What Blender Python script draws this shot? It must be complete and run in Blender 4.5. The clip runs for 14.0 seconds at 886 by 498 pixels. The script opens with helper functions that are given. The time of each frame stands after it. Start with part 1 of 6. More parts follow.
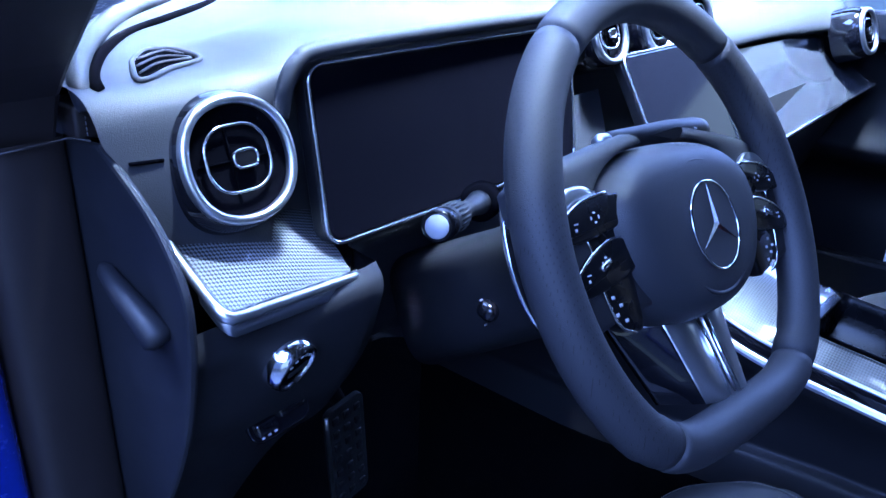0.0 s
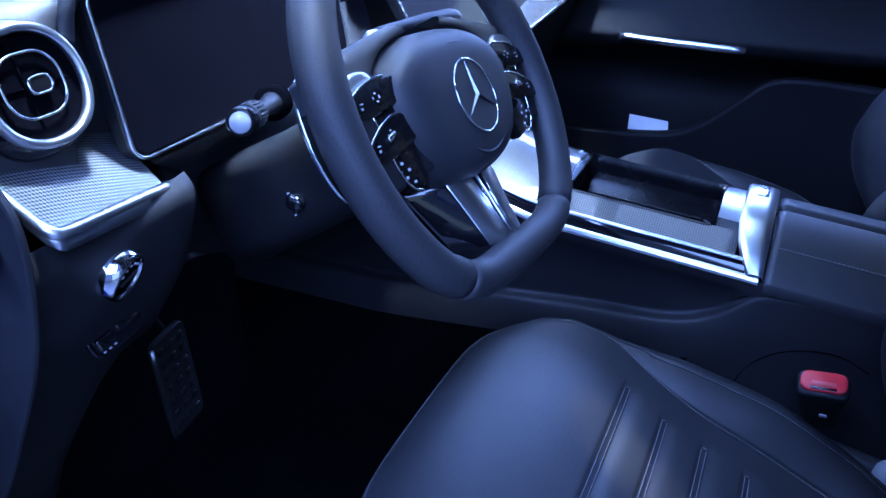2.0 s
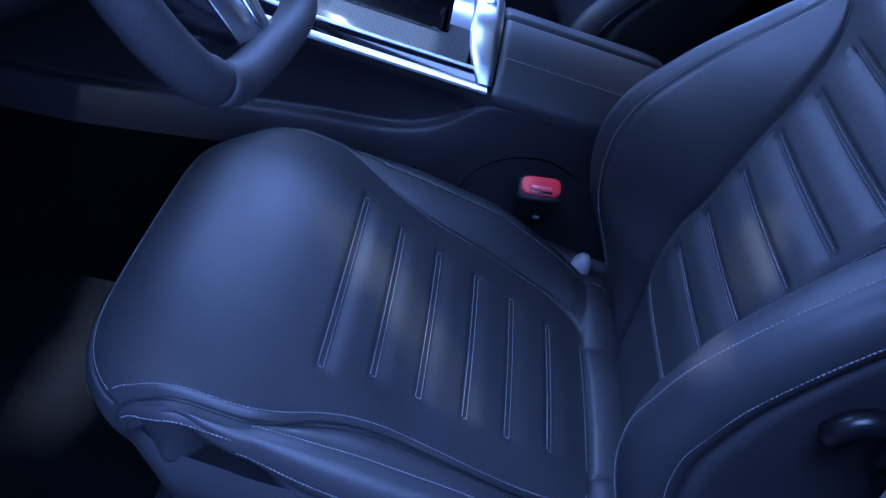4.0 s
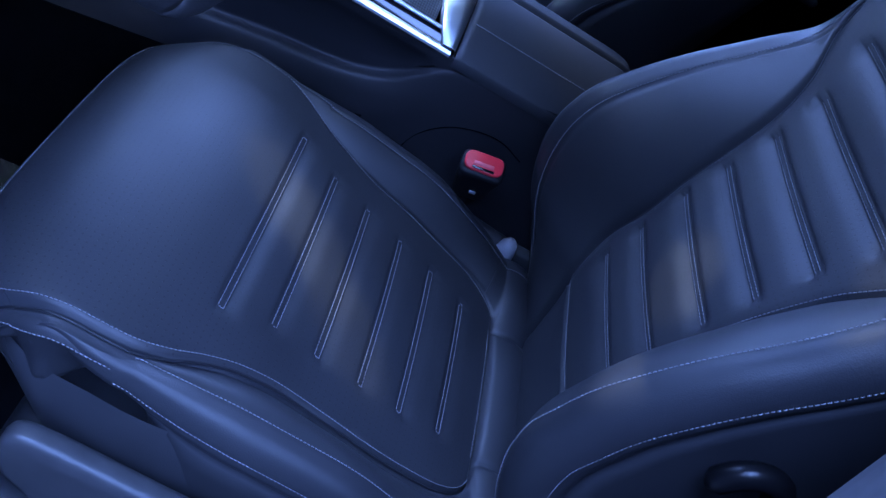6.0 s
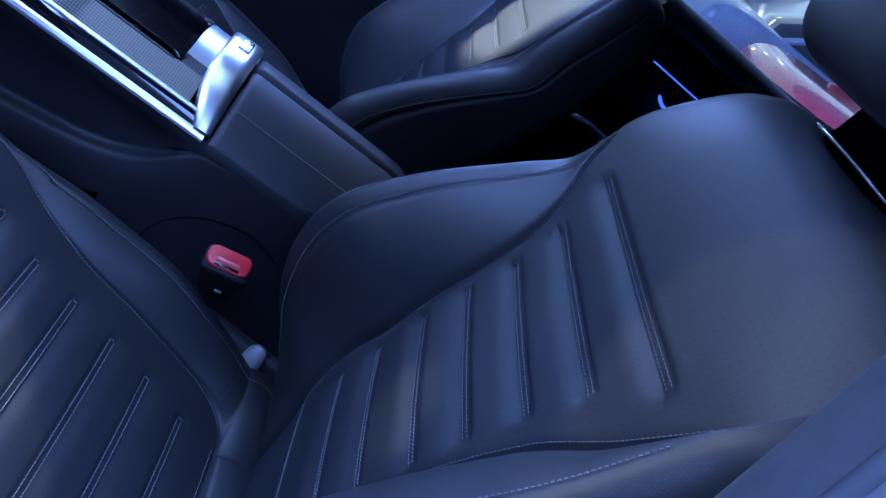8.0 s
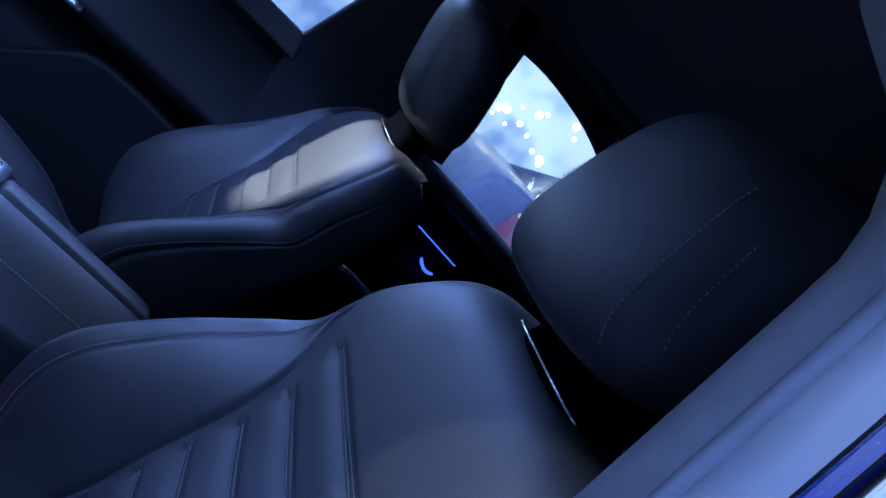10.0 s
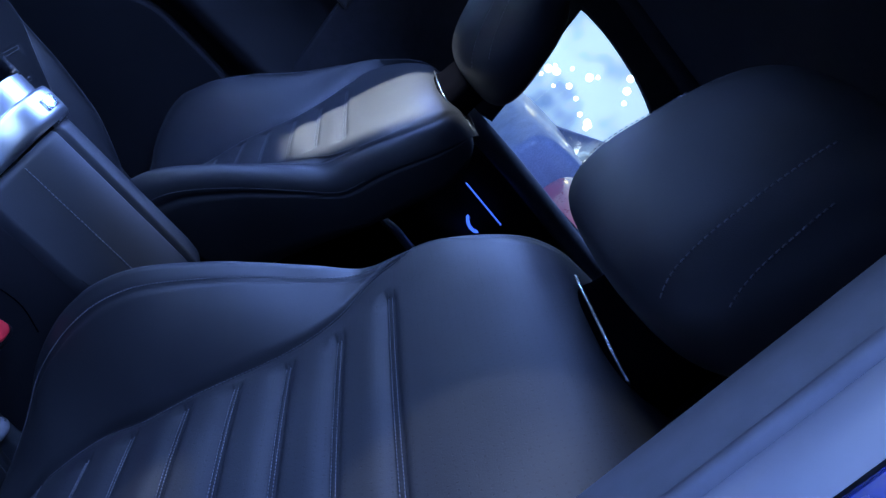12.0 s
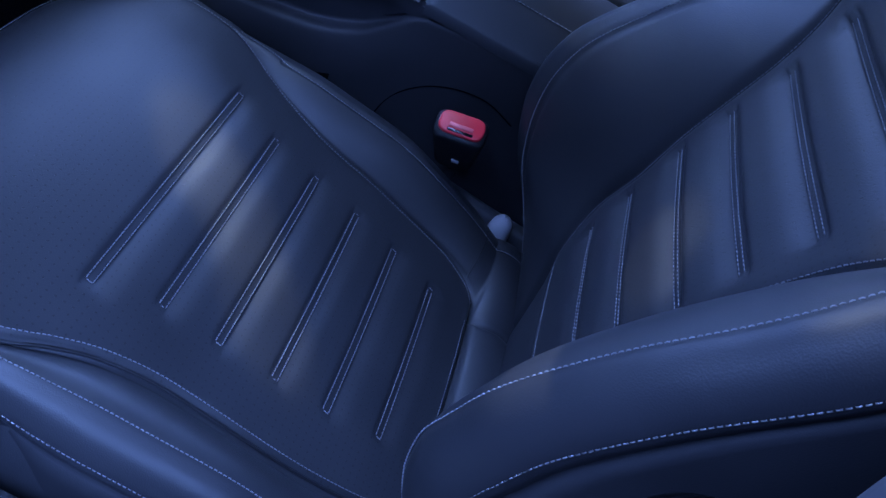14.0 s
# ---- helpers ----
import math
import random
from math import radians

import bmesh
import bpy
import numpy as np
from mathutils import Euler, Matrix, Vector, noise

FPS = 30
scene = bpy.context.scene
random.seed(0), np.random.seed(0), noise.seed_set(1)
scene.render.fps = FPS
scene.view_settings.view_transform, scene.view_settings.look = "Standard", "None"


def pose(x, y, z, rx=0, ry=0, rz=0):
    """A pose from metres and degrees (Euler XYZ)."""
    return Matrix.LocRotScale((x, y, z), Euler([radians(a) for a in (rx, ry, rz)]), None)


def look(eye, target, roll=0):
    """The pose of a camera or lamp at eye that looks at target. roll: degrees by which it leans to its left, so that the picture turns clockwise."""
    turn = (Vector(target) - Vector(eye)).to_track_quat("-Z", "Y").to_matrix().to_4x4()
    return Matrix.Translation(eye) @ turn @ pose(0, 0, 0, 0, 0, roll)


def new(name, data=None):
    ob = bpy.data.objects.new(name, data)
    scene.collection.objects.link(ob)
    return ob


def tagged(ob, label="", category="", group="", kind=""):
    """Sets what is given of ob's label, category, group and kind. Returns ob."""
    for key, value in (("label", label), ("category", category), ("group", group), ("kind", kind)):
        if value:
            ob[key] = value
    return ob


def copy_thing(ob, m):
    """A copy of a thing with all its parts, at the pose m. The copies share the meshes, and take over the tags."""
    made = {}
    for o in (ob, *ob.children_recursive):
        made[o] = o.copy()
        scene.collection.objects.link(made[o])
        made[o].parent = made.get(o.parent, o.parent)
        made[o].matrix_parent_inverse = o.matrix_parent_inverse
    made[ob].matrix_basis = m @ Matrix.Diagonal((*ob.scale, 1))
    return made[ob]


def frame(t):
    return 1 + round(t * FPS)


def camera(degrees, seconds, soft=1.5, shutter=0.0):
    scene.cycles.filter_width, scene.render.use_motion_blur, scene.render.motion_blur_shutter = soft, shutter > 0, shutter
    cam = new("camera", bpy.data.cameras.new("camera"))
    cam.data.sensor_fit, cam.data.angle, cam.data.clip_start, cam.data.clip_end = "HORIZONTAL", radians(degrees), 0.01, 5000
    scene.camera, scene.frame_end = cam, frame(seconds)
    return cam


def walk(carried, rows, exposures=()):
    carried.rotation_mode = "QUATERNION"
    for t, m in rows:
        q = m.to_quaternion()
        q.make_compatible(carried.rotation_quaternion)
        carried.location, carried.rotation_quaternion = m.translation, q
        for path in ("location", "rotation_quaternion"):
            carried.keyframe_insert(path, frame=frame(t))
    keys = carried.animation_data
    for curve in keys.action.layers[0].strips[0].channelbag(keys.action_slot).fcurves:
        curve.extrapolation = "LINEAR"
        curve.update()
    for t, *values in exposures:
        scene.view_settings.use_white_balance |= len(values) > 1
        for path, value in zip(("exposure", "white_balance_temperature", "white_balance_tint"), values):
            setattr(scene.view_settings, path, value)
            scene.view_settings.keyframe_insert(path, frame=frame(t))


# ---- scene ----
cam = camera(58.2, 14.0)
PATH = [
    (0, -0.8818, 0.0363, 1.2819, 66.90, -1.20, -48.09),
    (0.5, -0.8978, 0.0660, 1.2797, 64.77, -1.58, -57.47),
    (1, -0.9124, 0.0474, 1.2944, 63.74, -1.10, -60.88),
    (1.5, -0.9348, 0.0094, 1.2941, 63.46, 0.18, -63.83),
    (2, -0.9574, -0.0075, 1.2835, 61.75, 0.80, -65.23),
    (2.5, -0.9580, 0.0141, 1.2868, 59.80, -1.46, -72.34),
    (3, -0.9555, 0.0304, 1.2691, 56.01, -2.51, -79.87),
    (3.5, -0.9457, 0.0448, 1.2615, 52.76, -5.88, -85.33),
    (4, -0.9376, 0.0621, 1.2545, 49.88, -11.33, -84.67),
    (4.2, -0.9326, 0.0672, 1.2532, 48.81, -13.29, -83.69),
    (6.5, -0.8975, 0.0701, 1.2464, 44.83, -26.23, -81.28),
    (7, -0.8835, 0.0397, 1.2462, 45.45, -29.20, -81.61),
    (7.5, -0.8666, -0.0049, 1.2604, 50.06, -32.56, -82.23),
    (8, -0.8368, -0.0262, 1.2578, 55.65, -35.23, -87.12),
    (8.5, -0.8266, -0.0256, 1.2658, 60.67, -40.55, -94.07),
    (9, -0.8282, -0.0276, 1.2919, 67.92, -43.40, -99.63),
    (9.2, -0.8336, -0.0267, 1.2968, 72.21, -44.56, -102.25),
    (11.3, -0.8567, -0.0274, 1.3126, 76.35, -49.47, -103.64),
    (11.5, -0.8555, -0.0289, 1.3098, 75.06, -49.47, -102.79),
    (12, -0.8437, -0.0312, 1.2927, 69.25, -48.55, -97.78),
    (12.5, -0.8323, -0.0337, 1.2762, 62.62, -46.99, -92.32),
    (13, -0.8278, -0.0473, 1.2530, 54.66, -41.93, -85.77),
    (13.5, -0.8215, -0.0565, 1.2262, 47.62, -31.15, -80.40),
    (14, -0.8088, -0.0658, 1.1942, 43.32, -19.34, -75.78),
]
walk(cam, [(t, pose(x, y, z, rx, ry, rz)) for t, x, y, z, rx, ry, rz in PATH],
     exposures=((0, 0.16), (3, 0.20), (4, 0.12), (6.5, 0.08), (8, -0.10), (9, -0.06), (11.5, -0.06), (13, -0.18), (14, -0.10)))
# ---------------------------------------------------------------- world and lights
world = bpy.data.worlds.new("hall_world")
scene.world = world
world.use_nodes = True
wb = world.node_tree.nodes["Background"]
wb.inputs[0].default_value = (0.16, 0.30, 0.85, 1)
wb.inputs[1].default_value = 0.65


def area_lamp(name, eye, target, size, power, color, sy=None):
    lamp = bpy.data.lights.new(name, "AREA")
    lamp.energy, lamp.color, lamp.size = power, color, size
    if sy:
        lamp.shape, lamp.size_y = "RECTANGLE", sy
    ob = new(name, lamp)
    ob.matrix_world = look(eye, target)
    return ob


COOL = (0.20, 0.36, 1.0)
FRONT = (0.45, 0.64, 1.0)
PANEL = (0.36, 0.56, 1.0)
WARM = (0.78, 0.89, 1.0)
for lamp_x, lamp_y, aim_x, watts in ((0.0, 0.32, -0.22, 150), (0.38, 0.46, 0.40, 215)):
    area_lamp("hall_lamp_front", (lamp_x, lamp_y, 3.6), (aim_x, 0.902, 1.15), 0.5, watts, FRONT).data.spread = radians(24)
area_lamp("hall_panel", (0.65, 0.95, 3.9), (0.65, 0.951, 0.0), 2.7, 94, PANEL, 2.6)
area_lamp("hall_lamp_door", (-1.7, 1.0, 3.5), (-0.5, 0.1, 0.8), 1.2, 220, COOL)
area_lamp("hall_lamp_rear", (-2.4, -0.85, 2.9), (-0.45, 0.25, 0.9), 1.8, 180, COOL)
area_lamp("hall_lamp_far", (1.2, 2.5, 3.1), (-0.2, 0.0, 0.9), 1.6, 85, COOL)
area_lamp("hall_lamp_side", (4.0, 0.3, 2.65), (0.0, 0.0, 0.9), 1.5, 245, COOL)
area_lamp("hall_lamp_high", (2.0, 1.8, 3.7), (-0.2, 0.1, 0.80), 2.6, 175, COOL)


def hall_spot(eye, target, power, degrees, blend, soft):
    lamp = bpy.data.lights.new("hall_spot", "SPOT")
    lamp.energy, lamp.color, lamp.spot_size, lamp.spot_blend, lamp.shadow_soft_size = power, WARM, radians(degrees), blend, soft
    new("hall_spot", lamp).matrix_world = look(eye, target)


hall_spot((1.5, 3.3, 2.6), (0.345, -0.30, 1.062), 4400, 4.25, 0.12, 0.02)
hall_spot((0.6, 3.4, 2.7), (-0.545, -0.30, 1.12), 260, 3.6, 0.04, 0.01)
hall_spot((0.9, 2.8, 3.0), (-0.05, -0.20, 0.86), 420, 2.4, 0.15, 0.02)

# unseen pencil beams, added one a patch for light falling through gaps
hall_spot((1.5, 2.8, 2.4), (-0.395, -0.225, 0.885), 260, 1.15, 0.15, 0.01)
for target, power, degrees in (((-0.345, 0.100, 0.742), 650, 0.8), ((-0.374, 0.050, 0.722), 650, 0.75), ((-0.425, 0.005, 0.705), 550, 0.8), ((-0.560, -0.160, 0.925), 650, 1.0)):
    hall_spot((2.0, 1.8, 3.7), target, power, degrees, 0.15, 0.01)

# ---------------------------------------------------------------- materials


def mat_base(name):
    m = bpy.data.materials.new(name)
    m.use_nodes = True
    nt = m.node_tree
    return m, nt, nt.nodes["Principled BSDF"]


def simple(name, color, rough=0.5, metal=0.0, vary=0.25, scale=60.0, bump=0.0, bump_scale=900.0, coat=0.0, spec=0.5, wear=0.06):
    """Colour with blotches at two scales, rough wear and fine relief."""
    m, nt, b = mat_base(name)
    N, L = nt.nodes, nt.links
    co = N.new("ShaderNodeTexCoord")
    n1 = N.new("ShaderNodeTexNoise")
    n1.inputs["Scale"].default_value, n1.inputs["Detail"].default_value = scale, 4
    n2 = N.new("ShaderNodeTexNoise")
    n2.inputs["Scale"].default_value, n2.inputs["Detail"].default_value = scale * 0.12, 3
    L.new(co.outputs["Object"], n1.inputs["Vector"])
    L.new(co.outputs["Object"], n2.inputs["Vector"])
    mul = N.new("ShaderNodeMath")
    mul.operation = "ADD"
    L.new(n1.outputs["Fac"], mul.inputs[0])
    L.new(n2.outputs["Fac"], mul.inputs[1])
    ramp = N.new("ShaderNodeMapRange")
    ramp.inputs["From Min"].default_value, ramp.inputs["From Max"].default_value = 0.6, 1.4
    L.new(mul.outputs[0], ramp.inputs["Value"])
    mix = N.new("ShaderNodeMix")
    mix.data_type = "RGBA"
    mix.inputs["A"].default_value = (*[c * (1 - vary) for c in color], 1)
    mix.inputs["B"].default_value = (*[min(1, c * (1 + vary)) for c in color], 1)
    L.new(ramp.outputs[0], mix.inputs["Factor"])
    L.new(mix.outputs["Result"], b.inputs["Base Color"])
    rr = N.new("ShaderNodeMapRange")
    rr.inputs["From Min"].default_value, rr.inputs["From Max"].default_value = 0.6, 1.4
    rr.inputs["To Min"].default_value, rr.inputs["To Max"].default_value = max(0.02, rough - wear), min(1, rough + wear)
    L.new(mul.outputs[0], rr.inputs["Value"])
    L.new(rr.outputs[0], b.inputs["Roughness"])
    b.inputs["Metallic"].default_value = metal
    b.inputs["Specular IOR Level"].default_value = spec
    b.inputs["Coat Weight"].default_value = coat
    b.inputs["Coat Roughness"].default_value = 0.05
    if bump:
        n3 = N.new("ShaderNodeTexNoise")
        n3.inputs["Scale"].default_value, n3.inputs["Detail"].default_value = bump_scale, 3
        L.new(co.outputs["Object"], n3.inputs["Vector"])
        bp = N.new("ShaderNodeBump")
        bp.inputs["Strength"].default_value, bp.inputs["Distance"].default_value = bump, 0.001
        L.new(n3.outputs["Fac"], bp.inputs["Height"])
        L.new(bp.outputs[0], b.inputs["Normal"])
    return m


def leather(name, color, rough=0.45, cell=1000.0, strength=0.13, holes=0.0, axes=(1, 1, 0), gloss=0.65, pit=0.012):
    """Grained hide: small cells as relief, blotched gloss; holes: the spacing of a punched pattern."""
    m, nt, b = mat_base(name)
    N, L = nt.nodes, nt.links
    co = N.new("ShaderNodeTexCoord")
    v = N.new("ShaderNodeTexVoronoi")
    v.inputs["Scale"].default_value = cell
    L.new(co.outputs["Object"], v.inputs["Vector"])
    n = N.new("ShaderNodeTexNoise")
    n.inputs["Scale"].default_value, n.inputs["Detail"].default_value = 14, 5
    L.new(co.outputs["Object"], n.inputs["Vector"])
    mix = N.new("ShaderNodeMix")
    mix.data_type = "RGBA"
    mix.inputs["A"].default_value = (*[c * 0.75 for c in color], 1)
    mix.inputs["B"].default_value = (*[c * 1.25 for c in color], 1)
    L.new(n.outputs["Fac"], mix.inputs["Factor"])
    L.new(mix.outputs["Result"], b.inputs["Base Color"])
    rr = N.new("ShaderNodeMapRange")
    rr.inputs["To Min"].default_value, rr.inputs["To Max"].default_value = rough - 0.07, rough + 0.09
    L.new(n.outputs["Fac"], rr.inputs["Value"])
    L.new(rr.outputs[0], b.inputs["Roughness"])
    b.inputs["Specular IOR Level"].default_value = gloss
    bp = N.new("ShaderNodeBump")
    bp.inputs["Strength"].default_value, bp.inputs["Distance"].default_value = strength, 0.0006
    L.new(v.outputs["Distance"], bp.inputs["Height"])
    L.new(bp.outputs[0], b.inputs["Normal"])
    if holes:
        dots = N.new("ShaderNodeTexVoronoi")
        dots.inputs["Scale"].default_value, dots.inputs["Randomness"].default_value = 1.0 / holes, 0.0
        flat = N.new("ShaderNodeVectorMath")
        flat.operation = "MULTIPLY"
        flat.inputs[1].default_value = axes
        L.new(co.outputs["Object"], flat.inputs[0])
        L.new(flat.outputs[0], dots.inputs["Vector"])
        cut = N.new("ShaderNodeMath")
        cut.operation, cut.inputs[1].default_value = "LESS_THAN", 0.125
        L.new(dots.outputs["Distance"], cut.inputs[0])
        b2 = N.new("ShaderNodeBump")
        b2.invert = True
        b2.inputs["Strength"].default_value, b2.inputs["Distance"].default_value = 0.6, 0.001
        L.new(cut.outputs[0], b2.inputs["Height"])
        L.new(bp.outputs[0], b2.inputs["Normal"])
        L.new(b2.outputs[0], b.inputs["Normal"])
        dark = N.new("ShaderNodeMix")
        dark.data_type = "RGBA"
        dark.inputs["B"].default_value = (pit, pit, pit * 1.1, 1)
        L.new(cut.outputs[0], dark.inputs["Factor"])
        L.new(mix.outputs["Result"], dark.inputs["A"])
        L.new(dark.outputs["Result"], b.inputs["Base Color"])
    return m


def weave(name, pitch=0.0020, axes=(1, 1, 0), coat=0.55, coat_rough=0.2, thread=0.078):
    """Dark metal-thread weave under lacquer: a diamond mesh."""
    m, nt, b = mat_base(name)
    N, L = nt.nodes, nt.links
    co = N.new("ShaderNodeTexCoord")
    mp = N.new("ShaderNodeMapping")
    mp.inputs["Rotation"].default_value = (0, 0, radians(45)) if axes[1] else (0, radians(45), 0)
    L.new(co.outputs["Object"], mp.inputs["Vector"])
    ch = N.new("ShaderNodeTexChecker")
    ch.inputs["Scale"].default_value = 1.0 / pitch
    ch.inputs["Color1"].default_value = (0.012, 0.012, 0.014, 1)
    ch.inputs["Color2"].default_value = (thread * 0.96, thread, thread * 1.08, 1)
    flat = N.new("ShaderNodeVectorMath")
    flat.operation = "MULTIPLY"
    flat.inputs[1].default_value = axes
    L.new(mp.outputs[0], flat.inputs[0])
    L.new(flat.outputs[0], ch.inputs["Vector"])
    L.new(ch.outputs["Color"], b.inputs["Base Color"])
    b.inputs["Metallic"].default_value, b.inputs["Roughness"].default_value = 0.3, 0.4
    b.inputs["Coat Weight"].default_value, b.inputs["Coat Roughness"].default_value = coat, coat_rough
    bp = N.new("ShaderNodeBump")
    bp.inputs["Strength"].default_value, bp.inputs["Distance"].default_value = 0.3, 0.0004
    L.new(ch.outputs["Fac"], bp.inputs["Height"])
    L.new(bp.outputs[0], b.inputs["Normal"])
    return m


def glow(name, color, strength):
    m, nt, b = mat_base(name)
    b.inputs["Base Color"].default_value = (*color, 1)
    b.inputs["Emission Color"].default_value = (*color, 1)
    b.inputs["Emission Strength"].default_value = strength
    return m


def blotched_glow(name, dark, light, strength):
    """A far surface that glows by itself: painted soft pale and blue-grey patches, darker low down."""
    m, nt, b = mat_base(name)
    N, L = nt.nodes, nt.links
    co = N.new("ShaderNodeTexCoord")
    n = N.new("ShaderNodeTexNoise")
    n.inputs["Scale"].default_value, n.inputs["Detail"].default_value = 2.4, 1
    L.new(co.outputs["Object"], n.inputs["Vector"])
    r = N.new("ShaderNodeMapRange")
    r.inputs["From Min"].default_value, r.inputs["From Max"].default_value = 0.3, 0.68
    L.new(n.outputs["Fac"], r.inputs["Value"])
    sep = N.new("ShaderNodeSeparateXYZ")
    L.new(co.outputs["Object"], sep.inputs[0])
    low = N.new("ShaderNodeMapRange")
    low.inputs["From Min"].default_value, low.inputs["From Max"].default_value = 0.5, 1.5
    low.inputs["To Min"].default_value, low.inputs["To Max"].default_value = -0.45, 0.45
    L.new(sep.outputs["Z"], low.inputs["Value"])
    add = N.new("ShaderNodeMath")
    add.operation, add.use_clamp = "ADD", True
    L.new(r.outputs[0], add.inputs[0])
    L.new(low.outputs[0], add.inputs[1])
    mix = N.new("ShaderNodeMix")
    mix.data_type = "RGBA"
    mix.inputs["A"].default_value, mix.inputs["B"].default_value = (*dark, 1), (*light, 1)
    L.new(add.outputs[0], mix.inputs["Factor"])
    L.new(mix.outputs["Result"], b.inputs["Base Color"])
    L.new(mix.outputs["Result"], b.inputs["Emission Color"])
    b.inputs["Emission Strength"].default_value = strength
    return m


def glass(name, tint=(0.9, 0.95, 1.0)):
    m, nt, b = mat_base(name)
    b.inputs["Base Color"].default_value = (*tint, 1)
    b.inputs["Roughness"].default_value, b.inputs["IOR"].default_value = 0.0, 1.05
    b.inputs["Transmission Weight"].default_value = 1.0
    return m


M_LEATHER = leather("black_leather", (0.023, 0.024, 0.028), gloss=0.5, rough=0.47)
M_PERF = leather("perforated_leather", (0.023, 0.024, 0.028), gloss=0.5, rough=0.47, holes=0.0060)
M_PERFB = leather("perforated_back_leather", (0.023, 0.024, 0.028), gloss=0.5, rough=0.47, holes=0.0060, axes=(1, 0, 1))
M_DASH = leather("dash_skin", (0.030, 0.031, 0.036), rough=0.5, cell=1100, strength=0.2, gloss=0.4)
M_RIM = leather("rim_leather", (0.027, 0.027, 0.031), rough=0.58, cell=1200, strength=0.3)
M_RIMPERF = leather("rim_perforated_leather", (0.025, 0.025, 0.029), rough=0.6, cell=1200, strength=0.2, holes=0.0027, pit=0.005)
M_THREAD = simple("grey_thread", (0.23, 0.23, 0.245), 0.7, scale=400)
M_PLASTIC = simple("soft_black_plastic", (0.012, 0.012, 0.015), 0.55, bump=0.15, bump_scale=1400)
M_HARD = simple("hard_black_plastic", (0.009, 0.009, 0.011), 0.45, bump=0.1)
M_SHIELD = simple("seat_shield_plastic", (0.045, 0.046, 0.05), 0.42, bump=0.12, bump_scale=1400)
M_SHROUD = simple("matt_black_shroud", (0.009, 0.009, 0.011), 0.6, bump=0.1, spec=0.25)
M_DARKCHROME = simple("smoked_chrome", (0.42, 0.43, 0.46), 0.2, 1.0, vary=0.05, scale=20)
M_GLOSS = simple("gloss_black", (0.006, 0.006, 0.008), 0.09, vary=0.3, scale=20, coat=0.5)
M_SCREEN = simple("display_glass", (0.003, 0.003, 0.005), 0.10, vary=0.2, scale=8, spec=0.02)
M_CHROME = simple("satin_chrome", (0.78, 0.80, 0.83), 0.24, 1.0, vary=0.04, scale=30, wear=0.012)
M_BRIGHT = simple("bright_chrome", (0.80, 0.82, 0.85), 0.1, 1.0, vary=0.05, scale=20)
M_STEEL = simple("brushed_metal", (0.66, 0.68, 0.72), 0.38, 1.0, vary=0.05, scale=120, wear=0.02)
M_SPOKE = simple("brushed_spoke_metal", (0.85, 0.86, 0.88), 0.34, 1.0, vary=0.03, scale=150, wear=0.01)
M_TOUCH = simple("touchscreen_glass", (0.004, 0.004, 0.006), 0.06, vary=0.2, scale=8, spec=1.0)
M_TRAY = simple("black_tray_plastic", (0.004, 0.004, 0.005), 0.28, vary=0.3, scale=30, spec=0.25)
M_SATIN = simple("satin_silver", (0.80, 0.82, 0.85), 0.30, 1.0, vary=0.04, scale=60, wear=0.012)
M_HOLE = simple("dark_slot", (0.002, 0.002, 0.003), 0.9, spec=0.0)
M_WEAVE = weave("metal_weave", coat=1.0, coat_rough=0.07)
# thread paler than in M_WEAVE: the shelf's bright reflection put into the colour
M_SHELF = weave("metal_weave_lacquered", coat=1.0, coat_rough=0.06, thread=0.23)
M_WING = simple("lacquered_wing", (0.030, 0.032, 0.038), 0.16, vary=0.2, scale=30, coat=1.0, spec=0.9)
M_DOOR = simple("black_door_trim", (0.005, 0.005, 0.006), 0.65, bump=0.1, spec=0.18)
# near black without sheen: the footwell's shade is put into the colour
M_SHADECARPET = simple("shaded_black_carpet", (0.003, 0.003, 0.0035), 0.95, scale=300, vary=0.5, bump=0.3, bump_scale=900, spec=0.0)
M_RED = simple("red_plastic", (0.75, 0.03, 0.045), 0.35, vary=0.12, scale=80)
M_BLUE = simple("blue_car_paint", (0.008, 0.035, 0.40), 0.25, 0.3, vary=0.1, scale=300, coat=1.0)
M_JAMB = simple("grey_lacquer", (0.5, 0.5, 0.55), 0.35, vary=0.08, scale=40, coat=0.4)
M_RUBBER = simple("rubber_seal", (0.02, 0.02, 0.022), 0.7, bump=0.3)
M_WHITE = simple("white_plastic", (0.36, 0.36, 0.38), 0.45, vary=0.1)
M_CLOTH = simple("dark_headliner", (0.026, 0.026, 0.030), 0.95, scale=500, bump=0.4, spec=0.1)
M_APILLAR = simple("dark_pillar_trim", (0.020, 0.014, 0.013), 0.55, scale=90, bump=0.1)
M_PILLAR = simple("pillar_trim_skin", (0.15, 0.15, 0.165), 0.55, scale=90)
M_MARK = simple("pale_print", (0.55, 0.56, 0.60), 0.5, scale=200)
M_FLOOR = simple("hall_floor", (0.22, 0.22, 0.24), 0.25, scale=6)
M_AMBIENT = glow("blue_ambient_light", (0.05, 0.15, 1.0), 1.6)
M_LAMP = glow("hall_lamp_glow", (0.75, 0.9, 1.0), 8)
# own glow stands for the light of the hall beyond
M_HALLGLOW = blotched_glow("hall_glow", (0.16, 0.30, 0.52), (0.62, 0.86, 1.0), 0.75)
M_YELLOW = glow("warm_lamp_glow", (1.0, 0.95, 0.45), 5)
M_FARCAR = simple("blue_grey_car_paint", (0.30, 0.36, 0.50), 0.4, coat=0.5)
M_SILL = simple("grey_sill_skin", (0.11, 0.115, 0.13), 0.5, scale=90, bump=0.08)
